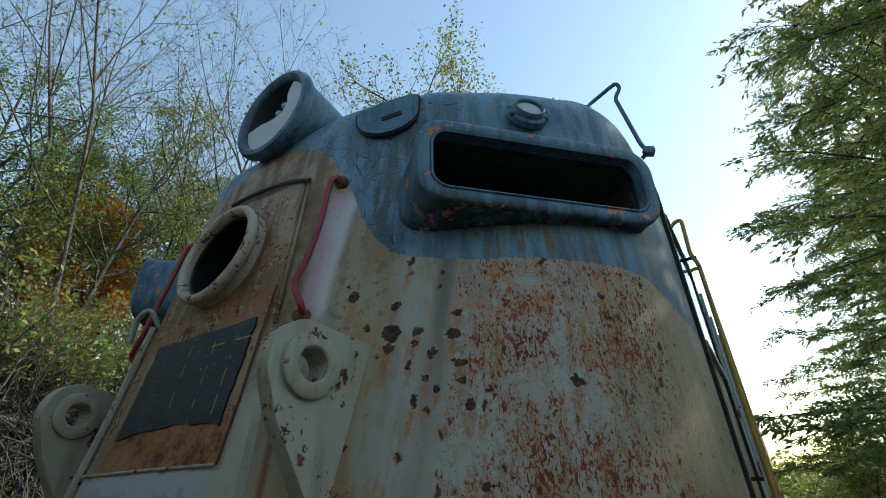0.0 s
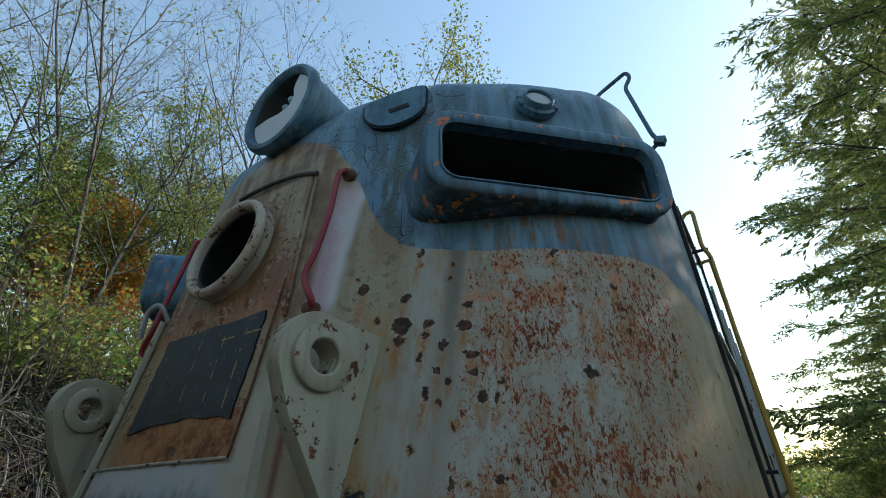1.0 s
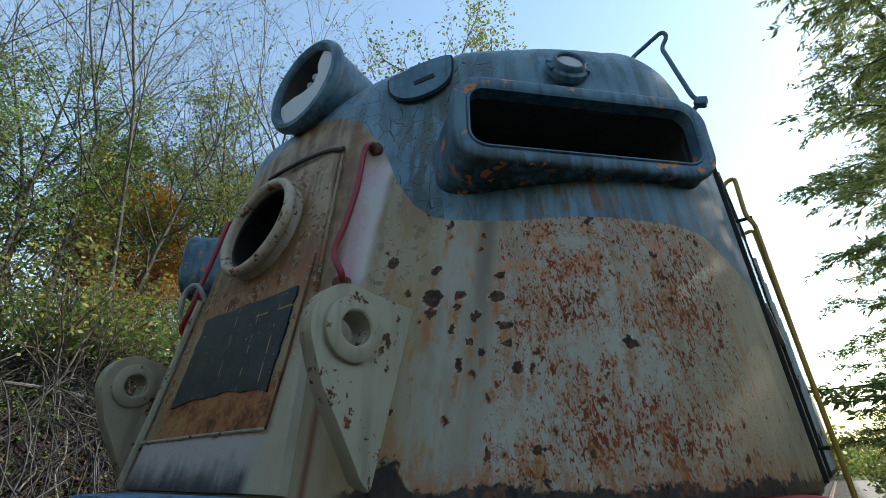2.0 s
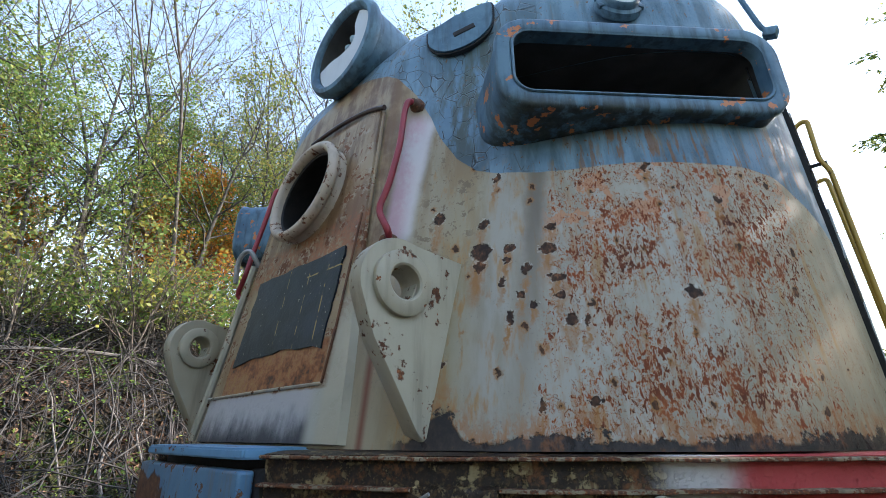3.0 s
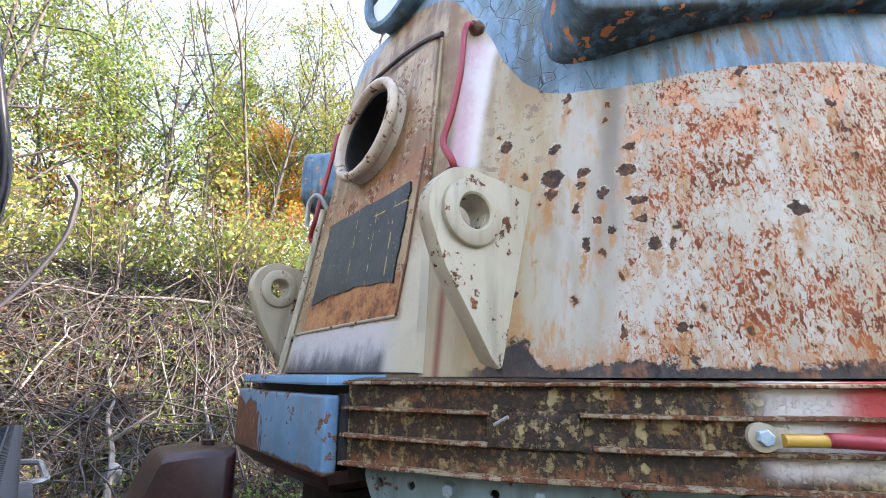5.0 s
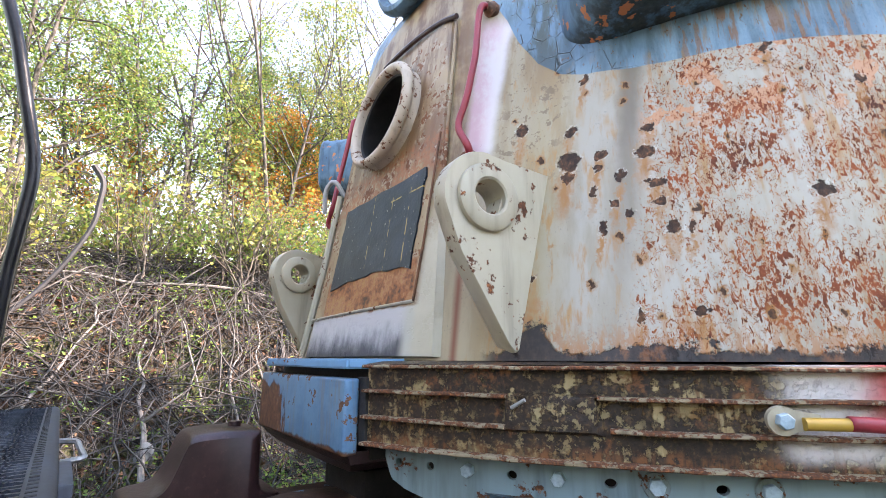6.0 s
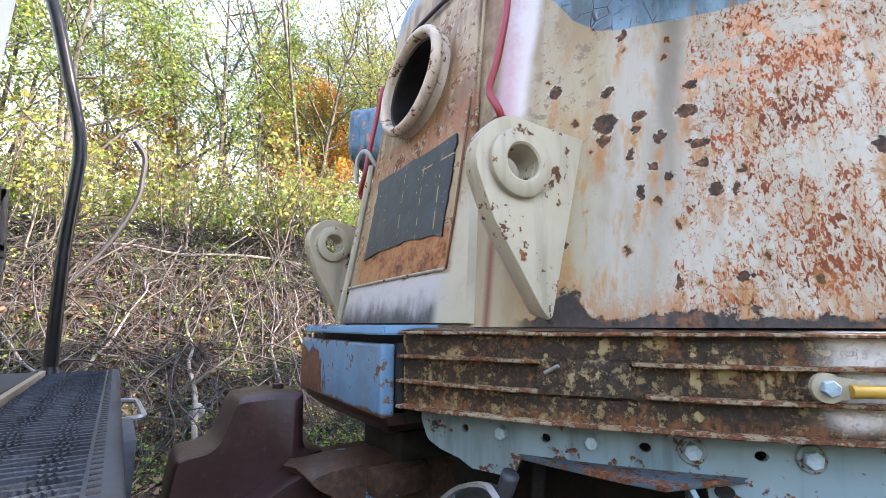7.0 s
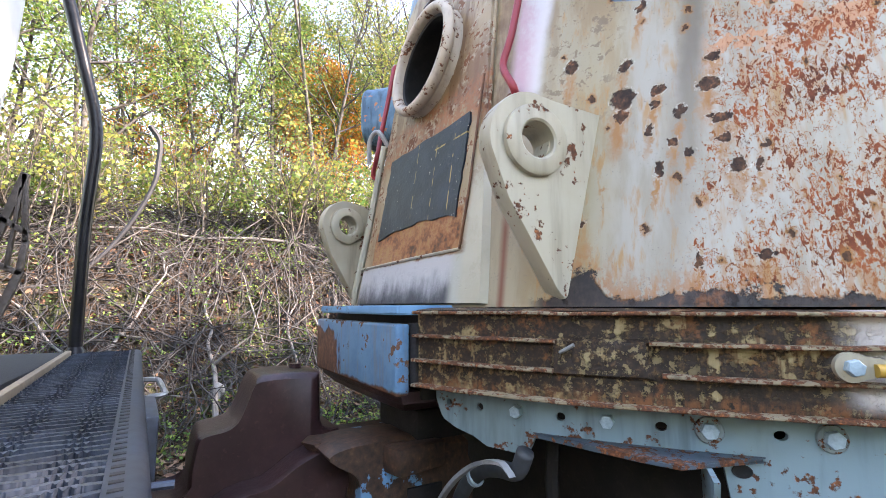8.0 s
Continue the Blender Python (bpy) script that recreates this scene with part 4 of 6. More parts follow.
# hooded side windows
for sx in (1, -1):
    m = hood_frame(sx)
    hood = part("window_hood", bmesh.new(), None, loco, "deep blue rounded window hood with orange chipped edge")
    rr = [(0.81, 0.233, 0.058, -0.05, 0), (0.815, 0.238, 0.06, -0.02, 0), (0.822, 0.245, 0.064, -0.004, 0), (0.836, 0.258, 0.07, 0.0, 0), (0.900, 0.325, 0.10, 0.0, 0), (0.918, 0.344, 0.108, -0.006, 0), (0.926, 0.352, 0.112, -0.022, 0),
          (0.914, 0.342, 0.108, -0.034, 0), (0.925, 0.356, 0.115, -0.12, -0.004), (0.945, 0.385, 0.13, -0.22, -0.014), (0.985, 0.44, 0.15, -0.36, -0.04), (1.0, 0.47, 0.16, -0.5, -0.05)]
    bm = bmesh.new()
    loft(bm, [at(m, round_rect(w, h, r, 8, z, 0, dy)) for w, h, r, z, dy in rr])
    bmesh.ops.recalc_face_normals(bm, faces=bm.faces)
    bm.to_mesh(hood.data)
    bm.free()
    hood.data.shade_smooth()
    hood.data.set_sharp_from_angle(angle=radians(50))
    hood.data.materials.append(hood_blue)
    # dark sleeve added so the inside of the window reads as shade
    bm = bmesh.new()
    loft(bm, [at(m, round_rect(w, h, 0.06, 8, z)) for w, h, z in ((0.81, 0.233, -0.051), (0.87, 0.29, -0.055), (0.86, 0.28, -0.42))])
    part("lining", bm, cab_dark, hood)
    bm = bmesh.new()
    tube(bm, [m @ Vector((-0.55, 0.05, -0.34)), m @ Vector((0.0, 0.045, -0.33)), m @ Vector((0.5, 0.035, -0.34))], 0.013, 8)
    part("inner_bar", bm, bolt_steel, hood)
    bm = bmesh.new()
    box(bm, (0.02, 0.34, 0.03), m @ pose(0.07, 0, -0.36), 0.003)
    part("inner_post", bm, cab_dark, hood)
    bm = bmesh.new()
    loft(bm, [at(m, round_rect(w, h, r, 8, z)) for w, h, r, z in ((0.824, 0.248, 0.064, -0.001), (0.818, 0.241, 0.062, 0.003), (0.806, 0.230, 0.057, 0.001), (0.806, 0.230, 0.057, -0.03))])
    part("window_bead", bm, hood_blue, hood, "thin worn bead round the opening")

# cab lining behind the windows
bm = bmesh.new()
box(bm, (2.5, 0.03, 1.9), pose(0, 1.35, 2.4))
part("cab_bulkhead", bm, cab_dark, loco)
bm = bmesh.new()
box(bm, (1.9, 1.6, 0.03), pose(0, 0.55, 1.70))
part("cab_floor", bm, cab_dark, loco)

# bowed buffer beam with ribs
beam = part("buffer_beam", bmesh.new(), None, loco, "grimy ribbed buffer beam with flaking cream paint")
bm = bmesh.new()
for side in (-1, 1):
    xs = [side * v for v in np.linspace(0.386, 1.56, 50)]
    bsec = [(-0.35, 1.268), (0.0, 1.268), (0.0, 1.455), (0.006, 1.462), (-0.05, 1.468), (-0.30, 1.47)]
    loft(bm, [[bow(x, z, o)[0] for o, z in bsec] for x in xs], False)
    bm.faces.new([bm.verts.new(bow(side * 0.386, z, o)[0]) for o, z in bsec])
box(bm, (1.0, 0.5, 0.012), pose(0, -0.42, 1.464))
bm.to_mesh(beam.data)
bm.free()
beam.data.shade_smooth()
beam.data.set_sharp_from_angle(angle=radians(40))
beam.data.materials.append(beam_paint)


def rib(x0, x1, z, seed, depth=0.026, th=0.0040):
    rnd = random.Random(seed)
    n = max(4, int((x1 - x0) / 0.025))
    rings = []
    for i in range(n + 1):
        x = x0 + (x1 - x0) * i / n
        d = depth + rnd.uniform(-1, 1) * 0.0022
        dz = noise.noise(Vector((x * 7, seed, 0))) * 0.0022 + rnd.uniform(-1, 1) * 0.0007
        rings.append([bow(x, z + dz + a, o)[0] for o, a in ((-0.004, -th * 1.2), (d - 0.003, -th), (d, -th * 0.5), (d, th * 0.6), (d - 0.003, th), (-0.004, th * 1.2))])
    bm = bmesh.new()
    loft(bm, rings, True, True, True)
    part("rib", bm, rib_paint, beam)


for k, (z, spans) in enumerate(((1.456, ((-1.55, -0.39), (0.390, 1.55))), (1.396, ((-1.55, -0.39), (0.388, 0.735), (0.888, 1.55))), (1.333, ((-1.55, -0.39), (0.386, 0.730), (0.905, 1.29))), (1.270, ((-1.55, -0.39), (0.386, 1.55))))):
    for j, (a, b) in enumerate(spans):
        rib(a, b, z, k * 5 + j + 1)
# scabbed repair plate and a short peg
bm = bmesh.new()
rnd = random.Random(9)
grid = [[bow(x, z, 0.014 + rnd.uniform(-1, 1) * 0.0022)[0] for x in np.linspace(0.722, 0.892, 22)] for z in np.linspace(1.322, 1.405, 12)]
for r in (0, -1):
    grid[r] = [p + Vector((0.006, 0.02, 0)) for p in grid[r]]
for row in grid:
    row[0] = row[0] + Vector((0.004, 0.02, 0))
    row[-1] = row[-1] + Vector((-0.004, 0.02, 0))
loft(bm, grid, closed=False)
part("scabbed_plate", bm, beam_paint, beam, "rust-scabbed repair plate")
bm = bmesh.new()
p, n = bow(0.745, 1.374, 0.0)
tube(bm, [p, p + n * 0.022, p + n * 0.03 + Vector((0.026, 0.016, 0.017))], 0.0042, 8)
part("peg", bm, bright_bail, beam, "short pale peg")

# centre buffer block
block = part("buffer_block", bmesh.new(), None, loco, "chipped blue steel buffer block with a rusted corner")
bm = bmesh.new()
box(bm, (0.735, 0.042, 0.190), pose(-0.005, -0.854, 1.330), 0.010, 3)
bm.to_mesh(block.data)
bm.free()
block.data.shade_smooth()
block.data.set_sharp_from_angle(angle=radians(40))


def make_block_paint():
    q = Mat("block_front_paint")
    x, z = q.axis(0), q.axis(2)
    n1, n2, n3 = q.noise(10, 6, 0.65), q.noise(45, 5, 0.62), q.noise(14, 4, 0.6, stretch=(1, 1, 0.25))
    col = q.mix(q.step(n1, 0.35, 0.65), (0.070, 0.165, 0.275), (0.115, 0.235, 0.355))
    bare = q.mul(q.math('SUBTRACT', 1.0, q.step(q.add(x, q.mul(n3, 0.35)), 0.03, 0.045)), q.math('SUBTRACT', 1.0, q.step(q.add(z, q.mul(n3, 0.10)), 1.435, 1.445)))
    low = q.math('SUBTRACT', 1.0, q.step(q.add(z, q.mul(n1, 0.05)), 1.265, 1.275))
    rimz = q.math('MAXIMUM', q.step(z, 1.405, 1.423), q.math('MAXIMUM', q.step(x, 0.33, 0.362), q.math('SUBTRACT', 1.0, q.step(z, 1.237, 1.262))))
    edge = q.step(q.add(q.add(q.mul(n1, 0.6), q.mul(n2, 0.45)), q.mul(rimz, 0.06)), 0.625, 0.64)
    r = q.math('MAXIMUM', q.math('MAXIMUM', bare, edge), low)
    drip = q.mul(q.step(q.noise(30, 5, 0.62, stretch=(1, 1, 0.10)), 0.50, 0.64), 0.6)
    col = q.mix(drip, col, (0.16, 0.155, 0.15))
    col = q.mix(q.mul(q.step(n1, 0.55, 0.7), 0.4), col, (0.07, 0.13, 0.19))
    col = q.mix(r, col, q.ramp(n2, [(0.3, (0.06, 0.025, 0.014)), (0.6, (0.14, 0.06, 0.03)), (0.8, (0.3, 0.14, 0.06))]))
    q.bump(q.add(q.mul(r, -0.6), q.mul(n2, 0.25)), 0.5, 0.004)
    return q.done(col, q.add(0.4, q.mul(r, 0.35)), 0.0, 0.4)


block.data.materials.append(make_block_paint())
bm = bmesh.new()
outl = [(-0.35, -0.70), (-0.34, -0.85), (-0.30, -0.885), (0.30, -0.885), (0.36, -0.87), (0.375, -0.84), (0.375, -0.70)]
prism(bm, outl, 0.026, pose(0, 0, 1.462))
bmesh.ops.bevel(bm, geom=bm.edges[:], offset=0.005, segments=2, affect='EDGES')
part("cover_plate", bm, block_blue, block, "chipped blue top plate")
bm = bmesh.new()
box(bm, (0.055, 0.05, 0.165), pose(0.362, -0.806, 1.345), 0.006)
part("rubber_pad", bm, matt_black, block, "cracked black rubber pad")
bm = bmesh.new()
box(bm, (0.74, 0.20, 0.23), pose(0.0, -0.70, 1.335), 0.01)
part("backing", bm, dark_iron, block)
bm = bmesh.new()
under = []
for z, w, y0 in ((1.245, 0.36, -0.86), (1.215, 0.36, -0.85), (1.185, 0.30, -0.82), (1.165, 0.22, -0.77)):
    under.append([Vector((-w, -0.62, z)), Vector((-w, y0, z)), Vector((-w * 0.5, y0 - 0.005, z)), Vector((w * 0.5, y0 - 0.005, z)), Vector((w, y0, z)), Vector((w, -0.62, z))])
loft(bm, under, True, True, True)
part("under_casting", bm, brown_iron, block, "rusted lower casting", smooth=False)

# bolted plate under the beam
plate = part("bolt_plate", bmesh.new(), None, loco, "pale blue bolted steel plate")
HOLES = (0.451, 0.540, 0.726, 0.901, 1.066)
BOLTS = ((0.634, 0), (0.813, 0), (0.971, 1), (1.127, 1), (1.29, 1), (1.43, 1))
def plate_bottom(x):
    """Lower edge of the plate: a rounded end, a notch and a step down past the bracket."""
    steps = ((0.407, 1.232), (0.414, 1.205), (0.432, 1.182), (0.462, 1.167), (0.497, 1.158), (0.524, 1.152), (0.527, 1.14), (0.552, 1.134), (0.642, 1.13), (0.667, 1.134), (0.672, 1.17), (0.987, 1.17), (0.992, 1.02), (1.55, 1.02))
    return float(np.interp(x, [a for a, b in steps], [b for a, b in steps]))


bm = bmesh.new()
R_HOLE, ZH, HC = 0.0095, 1.2245, 0.018
cuts = sorted(set([round(v, 4) for v in np.linspace(0.407, 1.55, 70) if all(abs(v - x) > HC + 0.004 for x in HOLES)] + [round(x + d, 4) for x in HOLES for d in (-HC, HC)]))
for face, off in ((0, -0.050), (1, -0.065)):
    for a, b in zip(cuts, cuts[1:]):
        za, zb = plate_bottom(a), plate_bottom(b)
        lo, hi = ZH - HC, ZH + HC
        holed = [x for x in HOLES if abs((a + b) / 2 - x) < 0.002]
        spans = [((a, za), (b, zb), (b, 1.262), (a, 1.262))] if not holed else [((a, za), (b, zb), (b, lo), (a, lo)), ((a, hi), (b, hi), (b, 1.262), (a, 1.262))]
        for quad in spans:
            bm.faces.new([bm.verts.new(bow(x, z, off)[0]) for x, z in quad])
        for x in holed:
            square = [(x + HC * max(-1, min(1, 1.42 * math.cos(t))), ZH + HC * max(-1, min(1, 1.42 * math.sin(t)))) for t in (math.pi / 4 + math.pi * k / 8 for k in range(16))]
            ring = [(x + R_HOLE * math.cos(t), ZH + R_HOLE * math.sin(t)) for t in (math.pi / 4 + math.pi * k / 8 for k in range(16))]
            loops = [[bow(u, w, off)[0] for u, w in square], [bow(u, w, off)[0] for u, w in ring]]
            if face == 0:
                loops.append([bow(u, w, -0.065)[0] for u, w in ring])
            loft(bm, loops)
loft(bm, [[bow(x, plate_bottom(x), o)[0] for x in cuts] for o in (-0.050, -0.065)], closed=False)
bmesh.ops.remove_doubles(bm, verts=bm.verts, dist=0.0003)
bmesh.ops.recalc_face_normals(bm, faces=bm.faces)
bm.to_mesh(plate.data)
bm.free()
plate.data.materials.append(plate_blue)
for x, washer in BOLTS:
    p, n = bow(x, 1.226, -0.050)
    m = axes(p, Vector((0, 0, 1)).cross(n), (0, 0, 1))
    bm = bmesh.new()
    r = 0.0175 if washer else 0.0150
    loft(bm, [at(m @ pose(0, 0, 0, 0, 0, 11 * x * 40), circle(rr, 6, z)) for rr, z in ((r, 0.0), (r, 0.015), (r * 0.9, 0.019))], True, False, True)
    bolt = part("bolt", bm, bolt_steel, plate, "hex bolt head", smooth=False)
    if washer:
        bm = bmesh.new()
        loft(bm, [at(m, circle(rr, 24, z)) for rr, z in ((0.0265, 0.0), (0.0265, 0.005), (0.025, 0.007), (0.012, 0.007))])
        part("washer", bm, washer_paint, bolt, "rust-edged washer")

# shelf bracket below the plate
shelf = part("shelf_bracket", bmesh.new(), None, loco, "bent blue steel shelf bracket with worn edge")
bm = bmesh.new()
outl = [bow(0.635, 0, -0.055)[0], Vector((0.603, -0.66, 0)), Vector((0.70, -0.645, 0)), Vector((0.88, -0.600, 0)), Vector((0.955, -0.576, 0)), Vector((1.015, -0.375, 0)), bow(1.095, 0, -0.055)[0], bow(0.85, 0, -0.055)[0]]
loft(bm, [[Vector((p.x, p.y, 1.172)) for p in outl], [Vector((p.x, p.y, 1.183)) for p in outl]], True, True, True)
bmesh.ops.bevel(bm, geom=bm.edges[:], offset=0.003, segments=2, affect='EDGES')
bm.to_mesh(shelf.data)
bm.free()
shelf.data.materials.append(shelf_paint)
bm = bmesh.new()
a, n = bow(0.96, 0, -0.05)
gm = axes((a.x, a.y, 1.10), n, (0, 0, 1))
prism(bm, [(0, 0.072), (0.145, 0.072), (0.135, 0.045), (0.05, -0.05), (0, -0.08)], 0.010, gm)
part("gusset", bm, plate_blue, shelf)
# flat dark disc with a thin rim, in place of a cut hole's shade
bm = bmesh.new()
p, n = bow(1.012, 1.153, -0.0485)
m = axes(p, Vector((0, 0, 1)).cross(n), (0, 0, 1))
loft(bm, [at(m, circle(r, 20, z, ry=r * 0.7)) for r, z in ((0.0, 0.001), (0.0155, 0.001), (0.017, 0.0022), (0.0185, 0.0))])
part("slot_mark", bm, dark_iron, shelf, "dark disc laid on for a slotted hole")

# striped lifting bar bolted to the beam
bar = part("uncoupling_bar", bmesh.new(), None, loco, "red and yellow painted bar bolted to the beam")
bm = bmesh.new()
pts = [bow(x, z, o)[0] for x, z, o in ((1.24, 1.362, 0.046), (1.203, 1.364, 0.044), (1.33, 1.353, 0.046), (1.44, 1.338, 0.042), (1.56, 1.325, 0.035))]
tube(bm, smooth_path([pts[1], pts[0], pts[2], pts[3], pts[4]], 5), 0.0135, 12)
bm.to_mesh(bar.data)
bm.free()
bar.data.shade_smooth()
bar.data.materials.append(red_paint)
bm = bmesh.new()
tube(bm, [bow(x, 1.362, 0.043)[0] for x in (1.152, 1.165, 1.187, 1.207)], 0.0115, 12)
part("yellow_end", bm, yellow_paint, bar, "yellow painted end")
p, n = bow(1.130, 1.366, 0.032)
m = axes(p, Vector((1, 0.827 * 1.143, 0)), (0, 0, 1))
bm = bmesh.new()
eye = [(0.026 * math.cos(a), 0.026 * math.sin(a)) for a in np.linspace(math.radians(50), math.radians(310), 18)] + [(0.06, -0.012), (0.062, 0.012)]
prism(bm, eye, 0.012, m)
part("eye_plate", bm, lug_paint, bar, "flattened cream eye")
bm = bmesh.new()
loft(bm, [at(m @ pose(0, 0, 0, 0, 0, 15), circle(r, 6, z)) for r, z in ((0.0150, 0.004), (0.0150, 0.018), (0.013, 0.021))], True, False, True)
part("bolt", bm, bolt_steel, bar, smooth=False)

# ---- fittings high on the nose ----

# hatch cover between the headlight and the hood
hatch_m = axes((0.606, -0.322, 3.040), (0.84, 0.45, 0.24), (-0.2, -0.1, 1)) @ Matrix.Diagonal((1.10, 1.05, 1, 1))
hatch_m.translation = hatch_m @ Vector((0, 0, 0.006))
outl = [(-0.115, 0.055), (-0.125, -0.01), (-0.095, -0.062), (-0.03, -0.085), (0.05, -0.075), (0.11, -0.035), (0.135, 0.03), (0.13, 0.085), (0.0, 0.085)]
outl = [(p.x, p.y) for p in smooth_path([(a, b, 0) for a, b in outl], 4)]
bm = bmesh.new()
prism(bm, outl, 0.022, hatch_m)
bmesh.ops.bevel(bm, geom=[e for e in bm.edges if len(e.link_faces) == 2 and e.calc_face_angle() > 0.9], offset=0.004, segments=2, affect='EDGES')
hatch = part("hatch_cover", bm, hood_blue, loco, "flaking blue hatch cover with a dark slot")
# dark bar laid on the cover for the shade of the open slot
bm = bmesh.new()
box(bm, (0.085, 0.022, 0.006), hatch_m @ pose(0.015, -0.008, 0.0115, 0, 0, 6), 0.002)
part("slot", bm, dark_iron, hatch)
bm = bmesh.new()
prism(bm, [(a * 1.06, b * 1.08) for a, b in outl], 0.02, hatch_m @ pose(0, 0, -0.008))
part("seal", bm, matt_black, hatch)

# round marker lamp over the hood
lamp_m = axes((1.160, -0.082, 2.958), (0.70, 0.71, 0.0), (-0.2, 0.2, 1))
bm = bmesh.new()
loft(bm, [at(lamp_m, circle(r, 32, z)) for r, z in ((0.085, -0.02), (0.083, 0.006), (0.068, 0.012), (0.066, 0.030), (0.060, 0.036), (0.054, 0.032), (0.053, 0.02))])
lamp = part("marker_lamp", bm, hood_blue, loco, "small round blue marker lamp")
bm = bmesh.new()
loft(bm, [at(lamp_m, circle(r, 28, z)) for r, z in ((0.053, 0.021), (0.03, 0.026), (0.0, 0.028))])
part("lens", bm, lens_grey, lamp, "dull grey lens")
for a in (20, 160, 200, 340):
    bm = bmesh.new()
    box(bm, (0.022, 0.022, 0.014), lamp_m @ pose(0.078 * math.cos(radians(a)), 0.078 * math.sin(radians(a)), 0.006, 0, 0, a), 0.003)
    part("clamp", bm, hood_blue, lamp)

# wire grab on the roof edge
bm = bmesh.new()
tube(bm, bend([(1.32, 0.33, 3.22), (1.327, 0.35, 3.267), (1.477, 0.35, 3.335), (1.490, 0.35, 3.29), (1.455, 0.35, 3.245), (1.513, 0.35, 2.92), (1.535, 0.35, 2.88), (1.50, 0.36, 2.86)], 0.025, 4), 0.0095, 8)
part("wire_grab", bm, hood_blue, loco, "bent blue steel wire grab")
for p in ((1.318, 0.34, 3.235), (1.535, 0.35, 2.878)):
    bm = bmesh.new()
    box(bm, (0.045, 0.04, 0.035), Matrix.Translation(p) @ pose(0, 0, 0, 0, 25, 0), 0.006)
    part("grab_foot", bm, hood_blue, loco)

# side of the cab: door frame, window strip, handrails
bm = bmesh.new()
tube(bm, bend([(1.49, 1.2, 2.92), (1.513, 1.2, 2.945), (1.55, 1.2, 2.95), (1.545, 1.2, 2.72), (1.57, 1.2, 2.66), (1.58, 1.2, 2.0), (1.598, 1.2, 1.35), (1.52, 1.2, 1.30)], 0.03, 4), 0.0112, 10)
side_rail = part("side_handrail", bm, yellow_paint, loco, "tall yellow handrail beside the cab door")
for z in (2.70, 1.6):
    bm = bmesh.new()
    tube(bm, [(1.49, 1.2, z), (1.57, 1.2, z)], 0.009, 6)
    part("standoff", bm, dark_iron, side_rail)
bm = bmesh.new()
tube(bm, bend([(1.46, 1.9, 2.9), (1.55, 1.9, 2.92), (1.575, 1.9, 2.2), (1.60, 1.9, 1.35), (1.52, 1.9, 1.3)], 0.03, 4), 0.0125, 8)
part("side_handrail", bm, yellow_paint, loco, "tall yellow handrail beside the cab door")
for y, w in ((0.80, 0.05), (1.75, 0.05)):
    bm = bmesh.new()
    loft(bm, [[Vector((1.525 - 0.03 * (z - Z0) + o, y + a, z)) for z in np.linspace(1.48, 2.95, 12)] for o, a in ((-0.02, -w), (0.014, -w), (0.014, w), (-0.02, w))], closed=False)
    part("door_post", bm, dark_iron, loco, "dark door post")
bm = bmesh.new()
loft(bm, [[Vector((1.528 - 0.03 * (z - Z0) + o, y, z)) for z in (2.15, 2.8)] for o, y in ((-0.02, 0.88), (0.004, 0.88), (0.004, 1.68), (-0.02, 1.68))], closed=False)
part("side_window", bm, dark_glass, loco, "dark cab side window")
for z in (2.14, 2.81):
    bm = bmesh.new()
    box(bm, (0.03, 0.86, 0.03), pose(1.53 - 0.03 * (z - Z0), 1.28, z), 0.004)
    part("side_window_frame", bm, bright_bail, loco, "worn alloy window frame")
for k in range(5):
    x = 1.522
    bm = bmesh.new()
    tube(bm, [(x, 2.1 + 0.6 * k, 1.5), (x - 0.02, 2.1 + 0.6 * k, 2.8)], 0.01, 6)
    part("side_bead", bm, side_paint, loco)

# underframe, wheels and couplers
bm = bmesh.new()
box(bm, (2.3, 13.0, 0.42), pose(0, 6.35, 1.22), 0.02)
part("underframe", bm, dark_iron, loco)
# near-black slab added to give the dark void under the beam
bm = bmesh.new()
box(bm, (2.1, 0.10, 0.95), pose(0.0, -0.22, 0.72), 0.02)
part("void_backdrop", bm, dark_iron, loco)
for y in (1.6, 4.2):
    for sx in (-1, 1):
        bm = bmesh.new()
        m = axes((sx * 0.75, y, 0.62), (0, 1, 0), (0, 0, 1))
        loft(bm, [at(m, circle(r, 36, z * sx)) for r, z in ((0.0, 0.06), (0.12, 0.08), (0.12, 0.05), (0.38, 0.03), (0.42, 0.065), (0.455, 0.06), (0.46, -0.06), (0.49, -0.08), (0.0, -0.08))])
        part("wheel", bm, dark_iron, loco)
for sx in (-1, 1):
    bm = bmesh.new()
    prism(bm, [(0.3, 0.15), (0.9, -0.12), (4.9, -0.12), (5.5, 0.15), (5.5, 0.32), (0.3, 0.32)], 0.12, axes((sx * 0.98, 0.2, 0.62), (0, 1, 0), (0, 0, 1)))
    part("bogie_frame", bm, dark_iron, loco)

coupler = part("coupler", bmesh.new(), None, loco, "blue-flecked rusty coupler head")


def make_coupler_paint():
    q = Mat("coupler_worn_blue")
    n1, n2 = q.noise(7, 5, 0.6), q.noise(50, 5, 0.6)
    blue = q.step(n1, 0.59, 0.61)
    col = q.mix(blue, q.ramp(n2, [(0.3, (0.022, 0.016, 0.013)), (0.6, (0.07, 0.036, 0.022)), (0.8, (0.16, 0.085, 0.045))]), (0.10, 0.24, 0.40))
    q.bump(n2, 0.5, 0.003)
    return q.done(col, 0.6)


